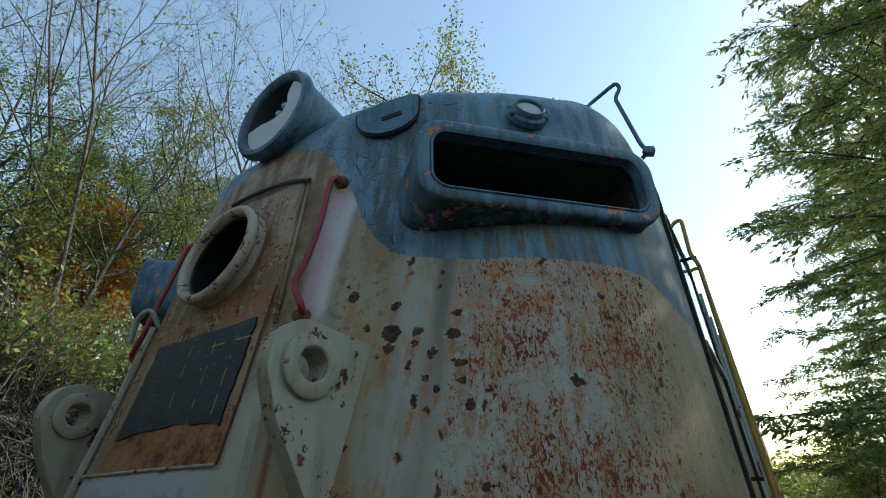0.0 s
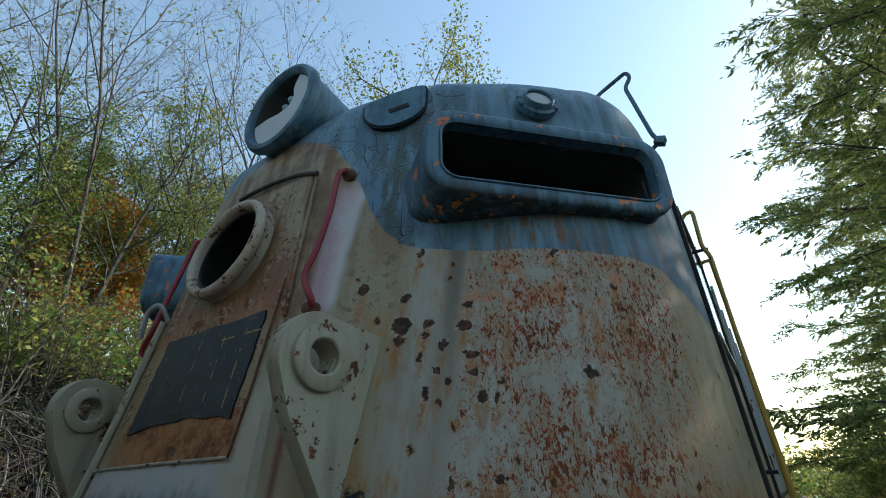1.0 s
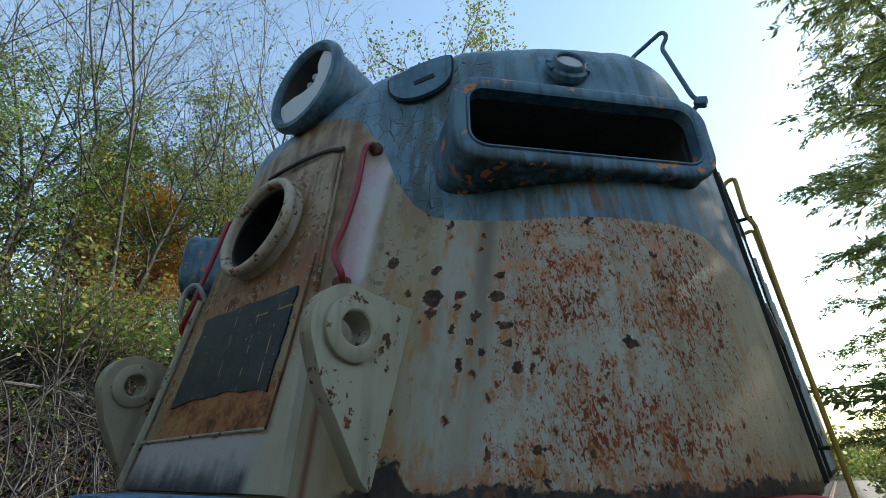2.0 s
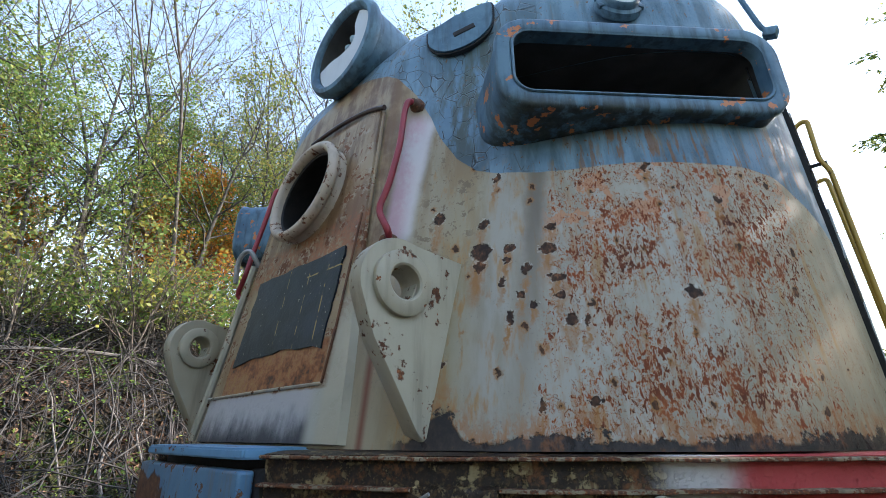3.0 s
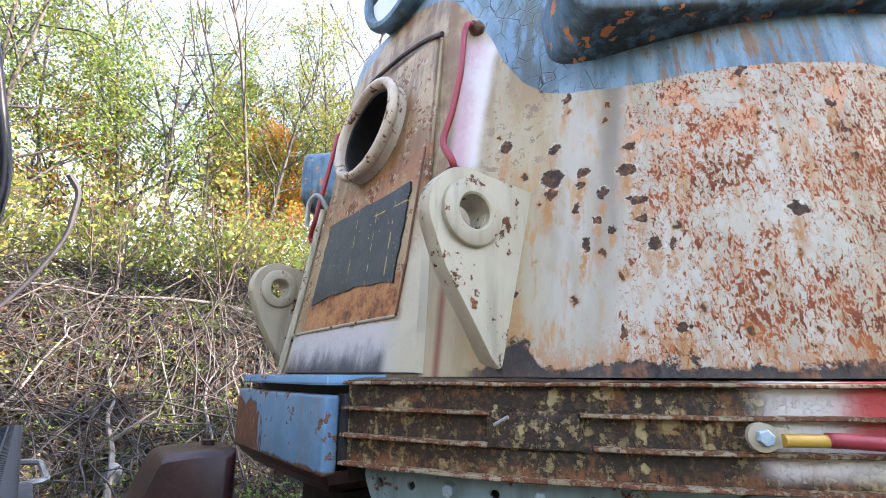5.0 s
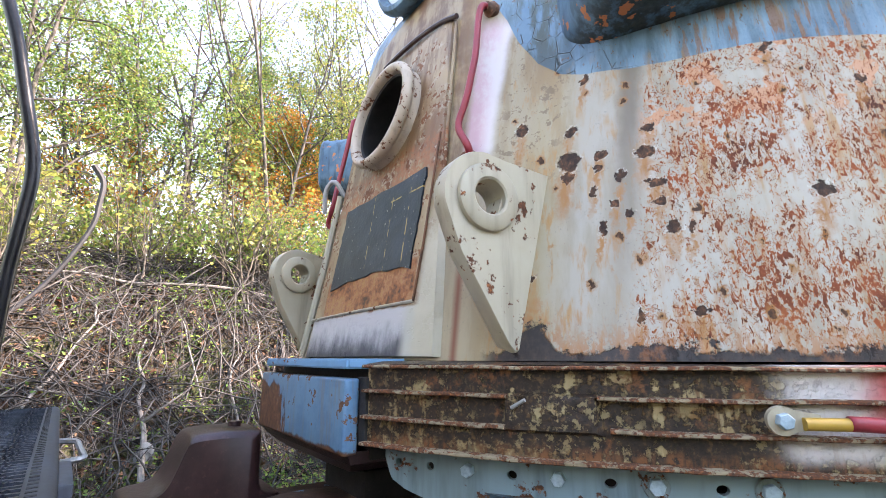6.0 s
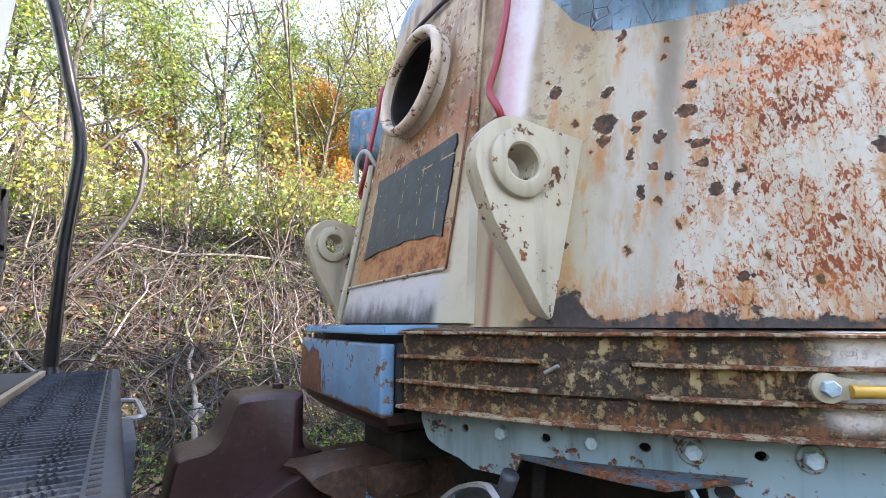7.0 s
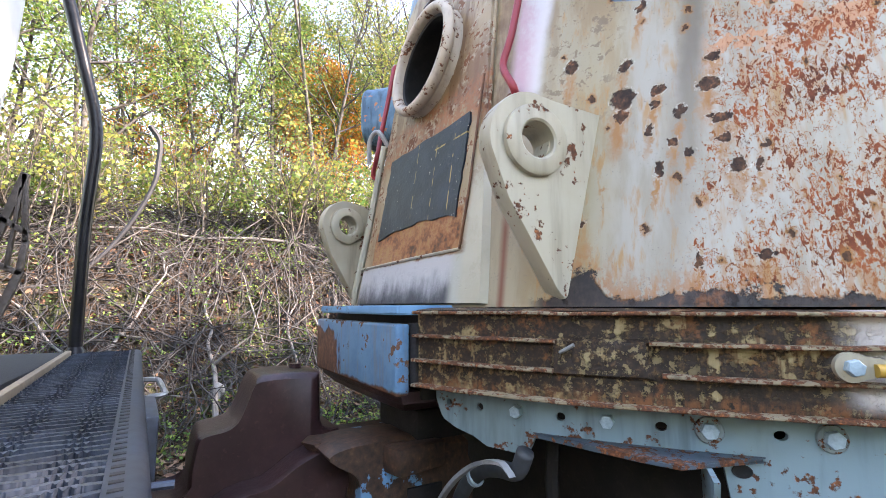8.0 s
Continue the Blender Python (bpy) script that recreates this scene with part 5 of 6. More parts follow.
cpaint = make_coupler_paint()
bm = bmesh.new()
outl = [(-0.17, -0.50), (-0.17, -0.82), (-0.10, -0.93), (0.0, -0.985), (0.055, -0.96), (0.04, -0.90), (0.10, -0.86), (0.165, -0.80), (0.165, -0.50)]
loft(bm, [[Vector((x * s, y + (1 - s) * -0.3, z)) for x, y in outl] for z, s in ((0.70, 0.9), (0.73, 1.0), (0.95, 1.0), (0.985, 0.96), (1.03, 0.96), (1.06, 0.88))], True, True, True)
bm.to_mesh(coupler.data)
bm.free()
coupler.data.materials.append(cpaint)
bm = bmesh.new()
jaw = [(-0.62, 1.06), (-0.80, 1.075), (-0.93, 1.07), (-0.985, 1.05), (-0.955, 1.02), (-0.90, 0.985), (-0.885, 0.93), (-0.895, 0.80), (-0.87, 0.68), (-0.62, 0.68)]
pts = smooth_path([(0, y, z) for y, z in jaw], 3)
mid = sum(pts, Vector()) / len(pts)
loft(bm, [[Vector((x, mid.y + (p.y - mid.y) * k, mid.z + (p.z - mid.z) * k)) for p in pts] for x, k in ((-0.05, 0.95), (-0.03, 1.0), (0.13, 1.0), (0.155, 0.95))], True, True, True)
part("jaw", bm, cpaint, coupler, "cast jaw with worn blue edge")
bm = bmesh.new()
box(bm, (0.10, 0.18, 0.08), pose(0.17, -0.72, 1.02, 0, 0, 12), 0.015)
part("lock_lug", bm, cpaint, coupler)
bm = bmesh.new()
box(bm, (0.30, 0.22, 0.10), pose(0.02, -0.60, 1.10), 0.02)
part("carrier", bm, dark_iron, coupler)
# dark slab on the side stands for the shaded recess in the head
bm = bmesh.new()
box(bm, (0.012, 0.12, 0.13), pose(0.1665, -0.68, 0.86), 0.003)
part("pocket_dark_slab", bm, dark_iron, coupler)

# air hose with a pale bail
hose = part("air_hose", bmesh.new(), None, loco, "grey air hose with a pale steel bail")
bm = bmesh.new()
tube(bm, smooth_path([(0.668, -0.700, 1.152), (0.637, -0.700, 1.102), (0.575, -0.700, 1.090), (0.506, -0.700, 1.068), (0.437, -0.700, 1.016), (0.393, -0.700, 0.946), (0.401, -0.700, 0.858)], 6), 0.020, 12)
bm.to_mesh(hose.data)
bm.free()
hose.data.shade_smooth()
hose.data.materials.append(hose_grey)
bm = bmesh.new()
rings = []
for p in smooth_path([(0.336, -0.740, 0.920), (0.396, -0.740, 0.993), (0.464, -0.740, 1.052), (0.542, -0.740, 1.100), (0.627, -0.740, 1.124), (0.666, -0.740, 1.109)], 5):
    rings = rings + [[p + Vector((dx, dy, dz)) for dx, dy, dz in ((0.004, -0.009, -0.003), (0.004, 0.009, -0.003), (-0.003, 0.009, 0.004), (-0.003, -0.009, 0.004))]]
loft(bm, rings, True, True, True)
part("bail", bm, bright_bail, hose, "pale bent bail")
for p, d in (((0.472, -0.700, 1.042), (0.9, 0.1, 0.5)),):
    bm = bmesh.new()
    d = Vector(d).normalized()
    m = axes(p, d.orthogonal(), d.cross(d.orthogonal()))
    loft(bm, [at(m, circle(r, 16, z)) for r, z in ((0.019, -0.008), (0.024, -0.006), (0.024, 0.006), (0.019, 0.008))])
    part("clamp", bm, bolt_steel, hose)
bm = bmesh.new()
tube(bm, [(0.60, -0.55, 1.15), (0.60, -0.56, 1.05), (0.56, -0.5, 0.7)], 0.018, 8)
part("hanger", bm, dark_iron, loco)

# ---- the coupled locomotive's end ----
other = tagged(new("second_locomotive"), "white locomotive end with a steel grating platform, coupled ahead", "locomotive")
other.matrix_basis = Matrix.Translation((0, -3.2, 0))
OINV = other.matrix_basis.inverted()


def opart(name, bm, material, parent=None, label="", smooth=True):
    ob = part(name, bm, material, parent or other, label, smooth)
    if parent is None:
        ob.matrix_parent_inverse = OINV
    return ob


GX0, GX1, GY0, GY1, GZ = -1.50, 0.92, -1.785, -1.505, 1.248
# the sheet under the ribs is black to put shade into the slits
grating = opart("grating_step", box(bmesh.new(), (GX1 - GX0, GY1 - GY0 - 0.02, 0.006), pose((GX0 + GX1) / 2, (GY0 + GY1) / 2, GZ - 0.045)), matt_black, None, "worn steel grip grating")
turn = Matrix.Translation((-1.50, -1.505, 0)) @ Matrix.Rotation(radians(2.3), 4, 'Z') @ Matrix.Translation((1.50, 1.505, 0))
grating.matrix_basis = turn
# wavy serrated ribs of the grating
verts, faces = [], []
rnd = random.Random(3)
nr, ns = 70, 120
for k in range(nr):
    x0 = GX0 + 0.02 + (GX1 - GX0 - 0.04) * k / (nr - 1)
    base = len(verts)
    slip, ph = rnd.uniform(-0.09, 0.09), rnd.uniform(0, 6)
    for i in range(ns + 1):
        u = i / ns
        y = GY0 + 0.008 + (GY1 - GY0 - 0.052) * u
        teeth = max(0.0, math.cos(2 * math.pi * (2.5 * u + slip))) ** 0.7
        wl = (0.0006 + 0.0042 * teeth) * math.sin(i * 1.05 + ph) + 0.0005 * rnd.uniform(-1, 1) + 0.0045 * math.sin(u * 11 + ph)
        wr = (0.0006 + 0.0042 * teeth) * math.sin(i * 1.05 + ph + 2.4) + 0.0005 * rnd.uniform(-1, 1) + 0.0045 * math.sin(u * 11 + ph)
        top = GZ - 0.003 + 0.0012 * teeth * math.sin(i * 1.05 + ph)
        verts += [(x0 - 0.0115 + wl, y, GZ - 0.03), (x0 - 0.0115 + wl, y, top - 0.001), (x0 - 0.008 + wl, y, top), (x0 + 0.005 + wr, y, top - 0.0015), (x0 + 0.0085 + wr, y, top + 0.0015), (x0 + 0.0090 + wr, y, GZ - 0.03)]
    for i in range(ns):
        a, b = base + 6 * i, base + 6 * i + 6
        faces += [(a + j, a + j + 1, b + j + 1, b + j) for j in range(5)]
gr = raw("grating_ribs", verts, faces, grating_steel, True)
gr.data.set_sharp_from_angle(angle=radians(38))
gr.parent = grating
tagged(gr, "wavy serrated grip ribs", kind="stuff")
bm = bmesh.new()
lip = [(GY1 - 0.046, GZ - 0.03), (GY1 - 0.045, GZ - 0.002), (GY1 - 0.012, GZ), (GY1 - 0.002, GZ - 0.003), (GY1 + 0.006, GZ - 0.011), (GY1 + 0.010, GZ - 0.024), (GY1 + 0.011, GZ - 0.085), (GY1 + 0.005, GZ - 0.085)]
loft(bm, [[Vector((x, y, z)) for y, z in lip] for x in np.linspace(GX0, GX1, 12)], True, True, True)
opart("edge_plate", bm, edge_steel, grating, "rounded worn steel edge")
# dark blocks laid on the edge stand for the shaded slots
bm = bmesh.new()
for k in range(nr):
    x = GX0 + 0.02 + (GX1 - GX0 - 0.04) * k / (nr - 1)
    box(bm, (0.011, 0.017, 0.004), pose(x + 0.013, GY1 - 0.030, GZ - 0.0015), 0.0, 1)
tagged(opart("edge_slot_marks", bm, matt_black, grating), "dark blocks laid on for the shaded slots along the edge", kind="stuff")
bm = bmesh.new()
box(bm, (GX1 - GX0, 0.022, 0.05), pose((GX0 + GX1) / 2, GY0 - 0.011, GZ - 0.012), 0.004)
opart("edge_strip", bm, cream_wood, grating, "cream edge strip")
bm = bmesh.new()
box(bm, (0.30, 0.045, 0.16), pose(0.02, -1.428, 1.135, 0, 0, 2.3), 0.008)
opart("step_bracket", bm, bracket_blue, None)
bm = bmesh.new()
box(bm, (2.6, 0.5, 0.12), pose(-0.2, -2.05, GZ - 0.06), 0.01)
opart("platform", bm, matt_black, None, "black platform edge")
bm = bmesh.new()
tube(bm, bend([(-0.589, -1.463, 1.205), (-0.555, -1.407, 1.205), (-0.298, -1.383, 1.190), (-0.313, -1.451, 1.180)], 0.02), 0.009, 6)
opart("cut_lever_loop", bm, bright_bail, None, "pale bent lever loop")
bm = bmesh.new()
tube(bm, [(0.20, -1.44, 1.066), (0.205, -1.36, 1.064)], 0.010, 8)
opart("pin", bm, grating_steel, None)
# black bent handrail pole
bm = bmesh.new()
tube(bm, bend([(-1.45, -1.773, GZ - 0.02), (-1.45, -1.782, 1.884), (-1.45, -1.765, 2.33), (-1.45, -1.785, 2.49), (-1.45, -1.94, 3.08), (-1.45, -2.05, 3.4)], 0.09, 5), 0.030, 12)
pole = opart("handrail_pole", bm, black_gloss, None, "glossy black bent handrail pole")
bm = bmesh.new()
loft(bm, [[Vector((p.x - 1.45, p.y - 1.773, GZ + z)) for p in circle(r, 16)] for r, z in ((0.045, -0.02), (0.042, 0.01), (0.028, 0.03), (0.022, 0.06))])
opart("pole_foot", bm, black_gloss, pole)
# white hood with a rounded edge
bm = bmesh.new()
rings = []
for z, inset, dy in ((1.25, 0.0, 0.0), (1.9, 0.0, 0.0), (2.2, 0.0, 0.045), (2.5, 0.0, 0.075), (2.9, 0.0, 0.09), (3.3, 0.02, 0.05), (3.6, 0.1, -0.1), (3.75, 0.3, -0.35)):
    rings.append([Vector((p.x, p.y, z)) for p in round_rect(2.3 - 2 * inset, 3.0 - inset, 0.22, 6, 0, 0.02, -3.57 + dy)])
loft(bm, rings, True, True, True)
opart("hood", bm, white_gloss, None, "glossy white rounded hood")
# slotted triangular steel bracket
bm = bmesh.new()
tm = axes((-1.21, -2.0, 1.40), (0, 1, 0), (0, 0, 1))
def frame_bar(a, b, w):
    a, b = Vector((*a, 0)), Vector((*b, 0))
    d = (b - a)
    box(bm, (d.length + w, w * 1.6, 0.03), tm @ Matrix.Translation((a + b) / 2) @ d.to_track_quat('X', 'Z').to_matrix().to_4x4(), 0.003)
for a, b, w in (((-0.06, 0.34), (0.018, 0.66), 0.02), ((0.018, 0.66), (0.045, 0.36), 0.014), ((0.045, 0.36), (0.035, 0.22), 0.016), ((0.035, 0.22), (-0.03, 0.0), 0.02), ((-0.05, 0.26), (0.035, 0.22), 0.016), ((-0.05, 0.46), (0.045, 0.40), 0.016), ((0.0, 0.0), (0.0, 0.0), 0.01), ((-0.01, 0.24), (0.012, 0.6), 0.010)):
    frame_bar(a, b, w)
opart("slotted_bracket", bm, bracket_brown, None, "slotted triangular steel bracket")
# brown coupler of the second locomotive
def side_block(name, outline, x0, x1, material, parent=None, label="", bev=0.03):
    bm = bmesh.new()
    pts = smooth_path([(0, y, z) for y, z in outline], 3)
    c = sum((p for p in pts), Vector()) / len(pts)
    rings = []
    for x, s in ((x0, 0.90), (x0 + bev * 0.4, 0.97), (x0 + bev, 1.0), (x1 - bev, 1.0), (x1 - bev * 0.4, 0.97), (x1, 0.90)):
        rings.append([Vector((x, c.y + (p.y - c.y) * s, c.z + (p.z - c.z) * s)) for p in pts])
    loft(bm, rings, True, True, True)
    return opart(name, bm, material, parent, label)


oc = side_block("coupler", [(-2.2, 0.70), (-2.2, 0.86), (-1.5, 0.90), (-1.335, 0.93), (-1.318, 1.0), (-1.305, 1.078), (-1.285, 1.098), (-1.225, 1.108), (-1.19, 1.132), (-1.165, 1.19), (-1.147, 1.240), (-1.128, 1.257), (-1.05, 1.262), (-0.955, 1.256), (-0.944, 1.245), (-0.940, 1.15), (-0.928, 1.08), (-0.86, 1.05), (-0.90, 0.90), (-0.98, 0.76)], -0.30, -0.06, brown_iron, None, "large brown cast coupler head")
side_block("knuckle", [(-1.42, 0.72), (-1.35, 0.86), (-1.22, 0.945), (-1.12, 0.965), (-1.04, 1.015), (-0.95, 1.05), (-0.885, 1.055), (-0.83, 1.01), (-0.87, 0.93), (-0.93, 0.72)], -0.10, 0.06, brown_iron, oc)
bm = bmesh.new()
tube(bm, [(-0.2, -1.0, 1.24), (-0.2, -1.0, 1.275)], 0.02, 10)
opart("pin_cap", bm, brown_iron, oc)
for sx in (-1, 1):
    bm = bmesh.new()
    m = axes((sx * 0.75, -4.2, 0.56), (0, 1, 0), (0, 0, 1))
    loft(bm, [at(m, circle(r, 30, z * sx)) for r, z in ((0.0, 0.06), (0.38, 0.03), (0.455, 0.06), (0.46, -0.06), (0.49, -0.08), (0.0, -0.08))])
    opart("wheel", bm, dark_iron, None)
bm = bmesh.new()
box(bm, (2.4, 3.2, 0.25), pose(0, -3.6, 1.10), 0.02)
opart("underframe", bm, dark_iron, None)

# ---- track ----
for sx in (-1, 1):
    prof = [(-0.07, 0.0), (-0.07, 0.012), (-0.012, 0.03), (-0.012, 0.11), (-0.036, 0.12), (-0.036, 0.15), (0.036, 0.15), (0.036, 0.12), (0.012, 0.11), (0.012, 0.03), (0.07, 0.012), (0.07, 0.0)]
    bm = bmesh.new()
    loft(bm, [[Vector((sx * 0.75 + px, y, pz + 0.01)) for px, pz in prof] for y in np.linspace(-20, 60, 6)], True, True, True)
    tagged(link("rail", bm, rust_iron, False), "rusty steel running rail on the track bed", "rail", "running rails", "structure")
sleeper = None
for k in range(40):
    if sleeper is None:
        bm = bmesh.new()
        box(bm, (2.5, 0.24, 0.10), pose(0, 0, -0.03), 0.012)
        sleeper = tagged(link("sleeper", bm, bark), "weathered wooden sleeper under the rails", "sleeper", "track sleepers", "structure")
        sleeper.matrix_basis = Matrix.Translation((0, -8, 0.0))
    else:
        copy_thing(sleeper, Matrix.Translation((0, -8 + 0.6 * k, 0.0)))

# ---- trees and undergrowth ----
class Plant:
    """Collects wood tubes and leaf blades as plain lists."""

    def __init__(self, seed):
        self.r = random.Random(seed)
        self.wv, self.wf, self.tips = [], [], []
        self.lv, self.lf = [], []

    def tube(self, pts, r0, r1, n=4):
        base = len(self.wv)
        m = len(pts)
        side = None
        for i, p in enumerate(pts):
            d = (pts[min(i + 1, m - 1)] - pts[max(i - 1, 0)])
            d.normalize()
            if side is None:
                side = d.orthogonal().normalized()
            side = (side - d * side.dot(d)).normalized()
            up = d.cross(side)
            rr = r0 + (r1 - r0) * i / (m - 1)
            for k in range(n):
                a = 2 * math.pi * k / n
                q = p + side * (rr * math.cos(a)) + up * (rr * math.sin(a))
                self.wv.append((q.x, q.y, q.z))
        for i in range(m - 1):
            for k in range(n):
                a, b = base + i * n + k, base + i * n + (k + 1) % n
                self.wf.append((a, b, b + n, a + n))

    def branch(self, p, d, length, r, level, spec):
        rnd = self.r
        n = 7 if level == 0 else 5
        pts, step = [p.copy()], length / n
        wig, lift = spec["wiggle"][level], spec["lift"][level]
        for i in range(n):
            d = (d + Vector((rnd.gauss(0, wig), rnd.gauss(0, wig), rnd.gauss(0, wig) + lift))).normalized()
            p = p + d * step
            pts.append(p.copy())
        self.tube(pts, r, r * (0.35 if level else 0.3), 7 if level == 0 else 4 if level == 1 else 3)
        if level >= spec["levels"]:
            self.tips += pts[1:]
            return
        if level == spec["levels"] - 1:
            self.tips += pts[-3:]
        kids = spec["kids"][level]
        for k in range(kids):
            t = spec["start"][level] + (1 - spec["start"][level]) * (k + rnd.random()) / kids
            f = t * n
            i = min(int(f), n - 1)
            q = pts[i].lerp(pts[i + 1], f - i)
            ax = (pts[i + 1] - pts[i]).normalized()
            side = ax.orthogonal().normalized()
            side.rotate(Matrix.Rotation(k * 2.4 + rnd.uniform(-0.6, 0.6), 3, ax))
            ang = radians(spec["angle"][level] + rnd.uniform(-14, 14))
            nd = ax * math.cos(ang) + side * math.sin(ang)
            shrink = spec["ratio"][level] * rnd.uniform(0.7, 1.15) * (1 - spec["taper"][level] * t)
            self.branch(q, nd, length * shrink, max(r * (1 - 0.6 * t) * 0.55, 0.003), level + 1, spec)

    def leaves(self, per_tip, size, spread, keep=1.0, droop=0.0, long=1.5):
        rnd = self.r
        for p in self.tips:
            if rnd.random() > keep:
                continue
            for _ in range(per_tip if isinstance(per_tip, int) else (1 if rnd.random() < per_tip else 0)):
                c = p + Vector((rnd.gauss(0, spread), rnd.gauss(0, spread), rnd.gauss(0, spread) - droop * rnd.random()))
                u = Vector((rnd.gauss(0, 1), rnd.gauss(0, 1), rnd.gauss(0, 0.6) - droop)).normalized()
                v = u.cross(Vector((rnd.gauss(0, 1), rnd.gauss(0, 1), rnd.gauss(0, 1)))).normalized()
                s = size * rnd.uniform(0.6, 1.35)
                b = len(self.lv)
                for q in (c - u * s * 0.5 * long, c + v * s * 0.42, c + u * s * 0.5 * long, c - v * s * 0.42):
                    self.lv.append((q.x, q.y, q.z))
                self.lf.append((b, b + 1, b + 2, b + 3))

    def make(self, name, label, category, wood, leaf, group=""):
        root = tagged(new(name), label, category, group)
        w = raw("trunk", self.wv, self.wf, wood, True)
        w.parent = root
        if self.lf:
            c = raw("crown", self.lv, self.lf, leaf)
            c.parent = root
        return root


BROAD = dict(levels=3, kids=(15, 7, 5), start=(0.22, 0.2, 0.15), angle=(52, 48, 45), ratio=(0.46, 0.5, 0.5), taper=(0.45, 0.35, 0.3), wiggle=(0.05, 0.16, 0.22, 0.26), lift=(0.03, 0.06, 0.04, 0.0))
TALL = dict(levels=3, kids=(13, 7, 5), start=(0.42, 0.25, 0.15), angle=(46, 44, 42), ratio=(0.40, 0.5, 0.5), taper=(0.4, 0.35, 0.3), wiggle=(0.035, 0.13, 0.2, 0.25), lift=(0.02, 0.08, 0.05, 0.0))
BARE = dict(levels=3, kids=(9, 7, 6), start=(0.30, 0.25, 0.15), angle=(36, 36, 40), ratio=(0.55, 0.52, 0.5), taper=(0.3, 0.3, 0.3), wiggle=(0.08, 0.11, 0.15, 0.2), lift=(0.03, 0.09, 0.06, 0.03))
SHRUB = dict(levels=2, kids=(7, 6), start=(0.15, 0.2), angle=(38, 40), ratio=(0.6, 0.55), taper=(0.3, 0.3), wiggle=(0.12, 0.16, 0.2), lift=(0.02, 0.02, 0.0))


def grow(name, label, seed, height, radius, spec, wood, leaf, per_tip, size, spread, keep=1.0, droop=0.0, group="bank trees", stems=1, category="tree"):
    p = Plant(seed)
    for s in range(stems):
        d = Vector((p.r.gauss(0, 0.06 + 0.22 * (stems > 1)), p.r.gauss(0, 0.06 + 0.22 * (stems > 1)), 1)).normalized()
        p.branch(Vector((p.r.uniform(-0.2, 0.2) * (stems > 1), p.r.uniform(-0.2, 0.2) * (stems > 1), -0.15)), d, height * p.r.uniform(0.8, 1.0) if stems > 1 else height, radius, 0, spec)
    p.leaves(per_tip, size, spread, keep, droop)
    return p.make(name, label, category, wood, leaf, group)


green_a = grow("broadleaf_tree", "leafy green tree with thin dark limbs on the bank", 11, 6.8, 0.07, BROAD, bark, leaf_green, 4, 0.047, 0.13, 0.80)
green_b = grow("broadleaf_tree", "leafy green tree with thin dark limbs on the bank", 12, 7.8, 0.08, TALL, bark, leaf_green, 4, 0.048, 0.15, 0.80)
gold_a = grow("autumn_tree", "yellow-green autumn tree on the brushy bank", 13, 7.4, 0.07, BROAD, bark, leaf_gold, 4, 0.047, 0.13, 0.80)
gold_b = grow("autumn_tree", "yellow-green autumn tree on the brushy bank", 14, 9.5, 0.12, TALL, bark, leaf_gold, 3, 0.060, 0.14, 0.85)
orange_a = grow("orange_tree", "small tree with orange autumn leaves", 15, 5.2, 0.07, BROAD, bark, leaf_orange, 5, 0.058, 0.11, 0.95)
bare_a = grow("bare_tree", "nearly leafless grey tree with fine branches", 16, 8.5, 0.042, BARE, bark, leaf_gold, 1, 0.05, 0.06, 0.12)
bare_b = grow("bare_tree", "nearly leafless grey tree with fine branches", 17, 7.6, 0.040, BARE, bark, leaf_gold, 1, 0.05, 0.06, 0.16)
shrub_a = grow("brush_shrub", "tangled half-bare shrub on the bank", 18, 1.7, 0.016, SHRUB, shrub_twig, leaf_gold, 1, 0.05, 0.06, 0.45, 0.0, "bank shrubs", 7, "shrub")
shrub_b = grow("brush_shrub", "tangled green-leaved shrub on the bank", 19, 1.5, 0.014, SHRUB, shrub_twig, leaf_green, 1, 0.055, 0.06, 0.6, 0.0, "bank shrubs", 6, "shrub")


def polar(az, dist):
    """A place at a bearing (degrees left of ahead) and distance from where the walk ends."""
    return 1.5 - math.sin(radians(az)) * dist, -1.4 + math.cos(radians(az)) * dist


def stand(proto, spots, first=True):
    for k, (az, dist, s, turn) in enumerate(spots):
        x, y = polar(az, dist)
        m = Matrix.Translation((x, y, ground_z(x, y) - 0.03)) @ Matrix.Rotation(radians(turn), 4, 'Z') @ Matrix.Scale(s, 4)
        if k == 0:
            proto.matrix_basis = m
        else:
            c = copy_thing(proto, Matrix.Translation((x, y, ground_z(x, y) - 0.03)) @ Matrix.Rotation(radians(turn), 4, 'Z'))
            c.scale = (s, s, s)


stand(green_a, [(84, 10.2, 0.86, 0), (97, 9.6, 0.90, 80), (106, 10.5, 0.95, 200), (76, 12.5, 0.86, 140), (113, 9.5, 0.86, 20)])
stand(green_b, [(80, 13.5, 0.76, 30), (94, 13.0, 0.80, 170), (70, 14.5, 0.84, 300), (110, 14, 0.84, 90), (62, 17, 0.92, 10)])
stand(gold_a, [(74, 10.6, 0.86, 10), (79, 11.5, 0.82, 130), (89, 11.5, 0.77, 240), (67, 12.5, 0.86, 70), (104, 12, 0.82, 330)])
stand(gold_b, [(72, 16.0, 0.9, 0), (64, 16.0, 1.0, 110), (88, 16.5, 0.8, 220), (30, 13, 1.40, 150), (22, 13.5, 1.45, 20), (107, 18, 1.0, 45)])
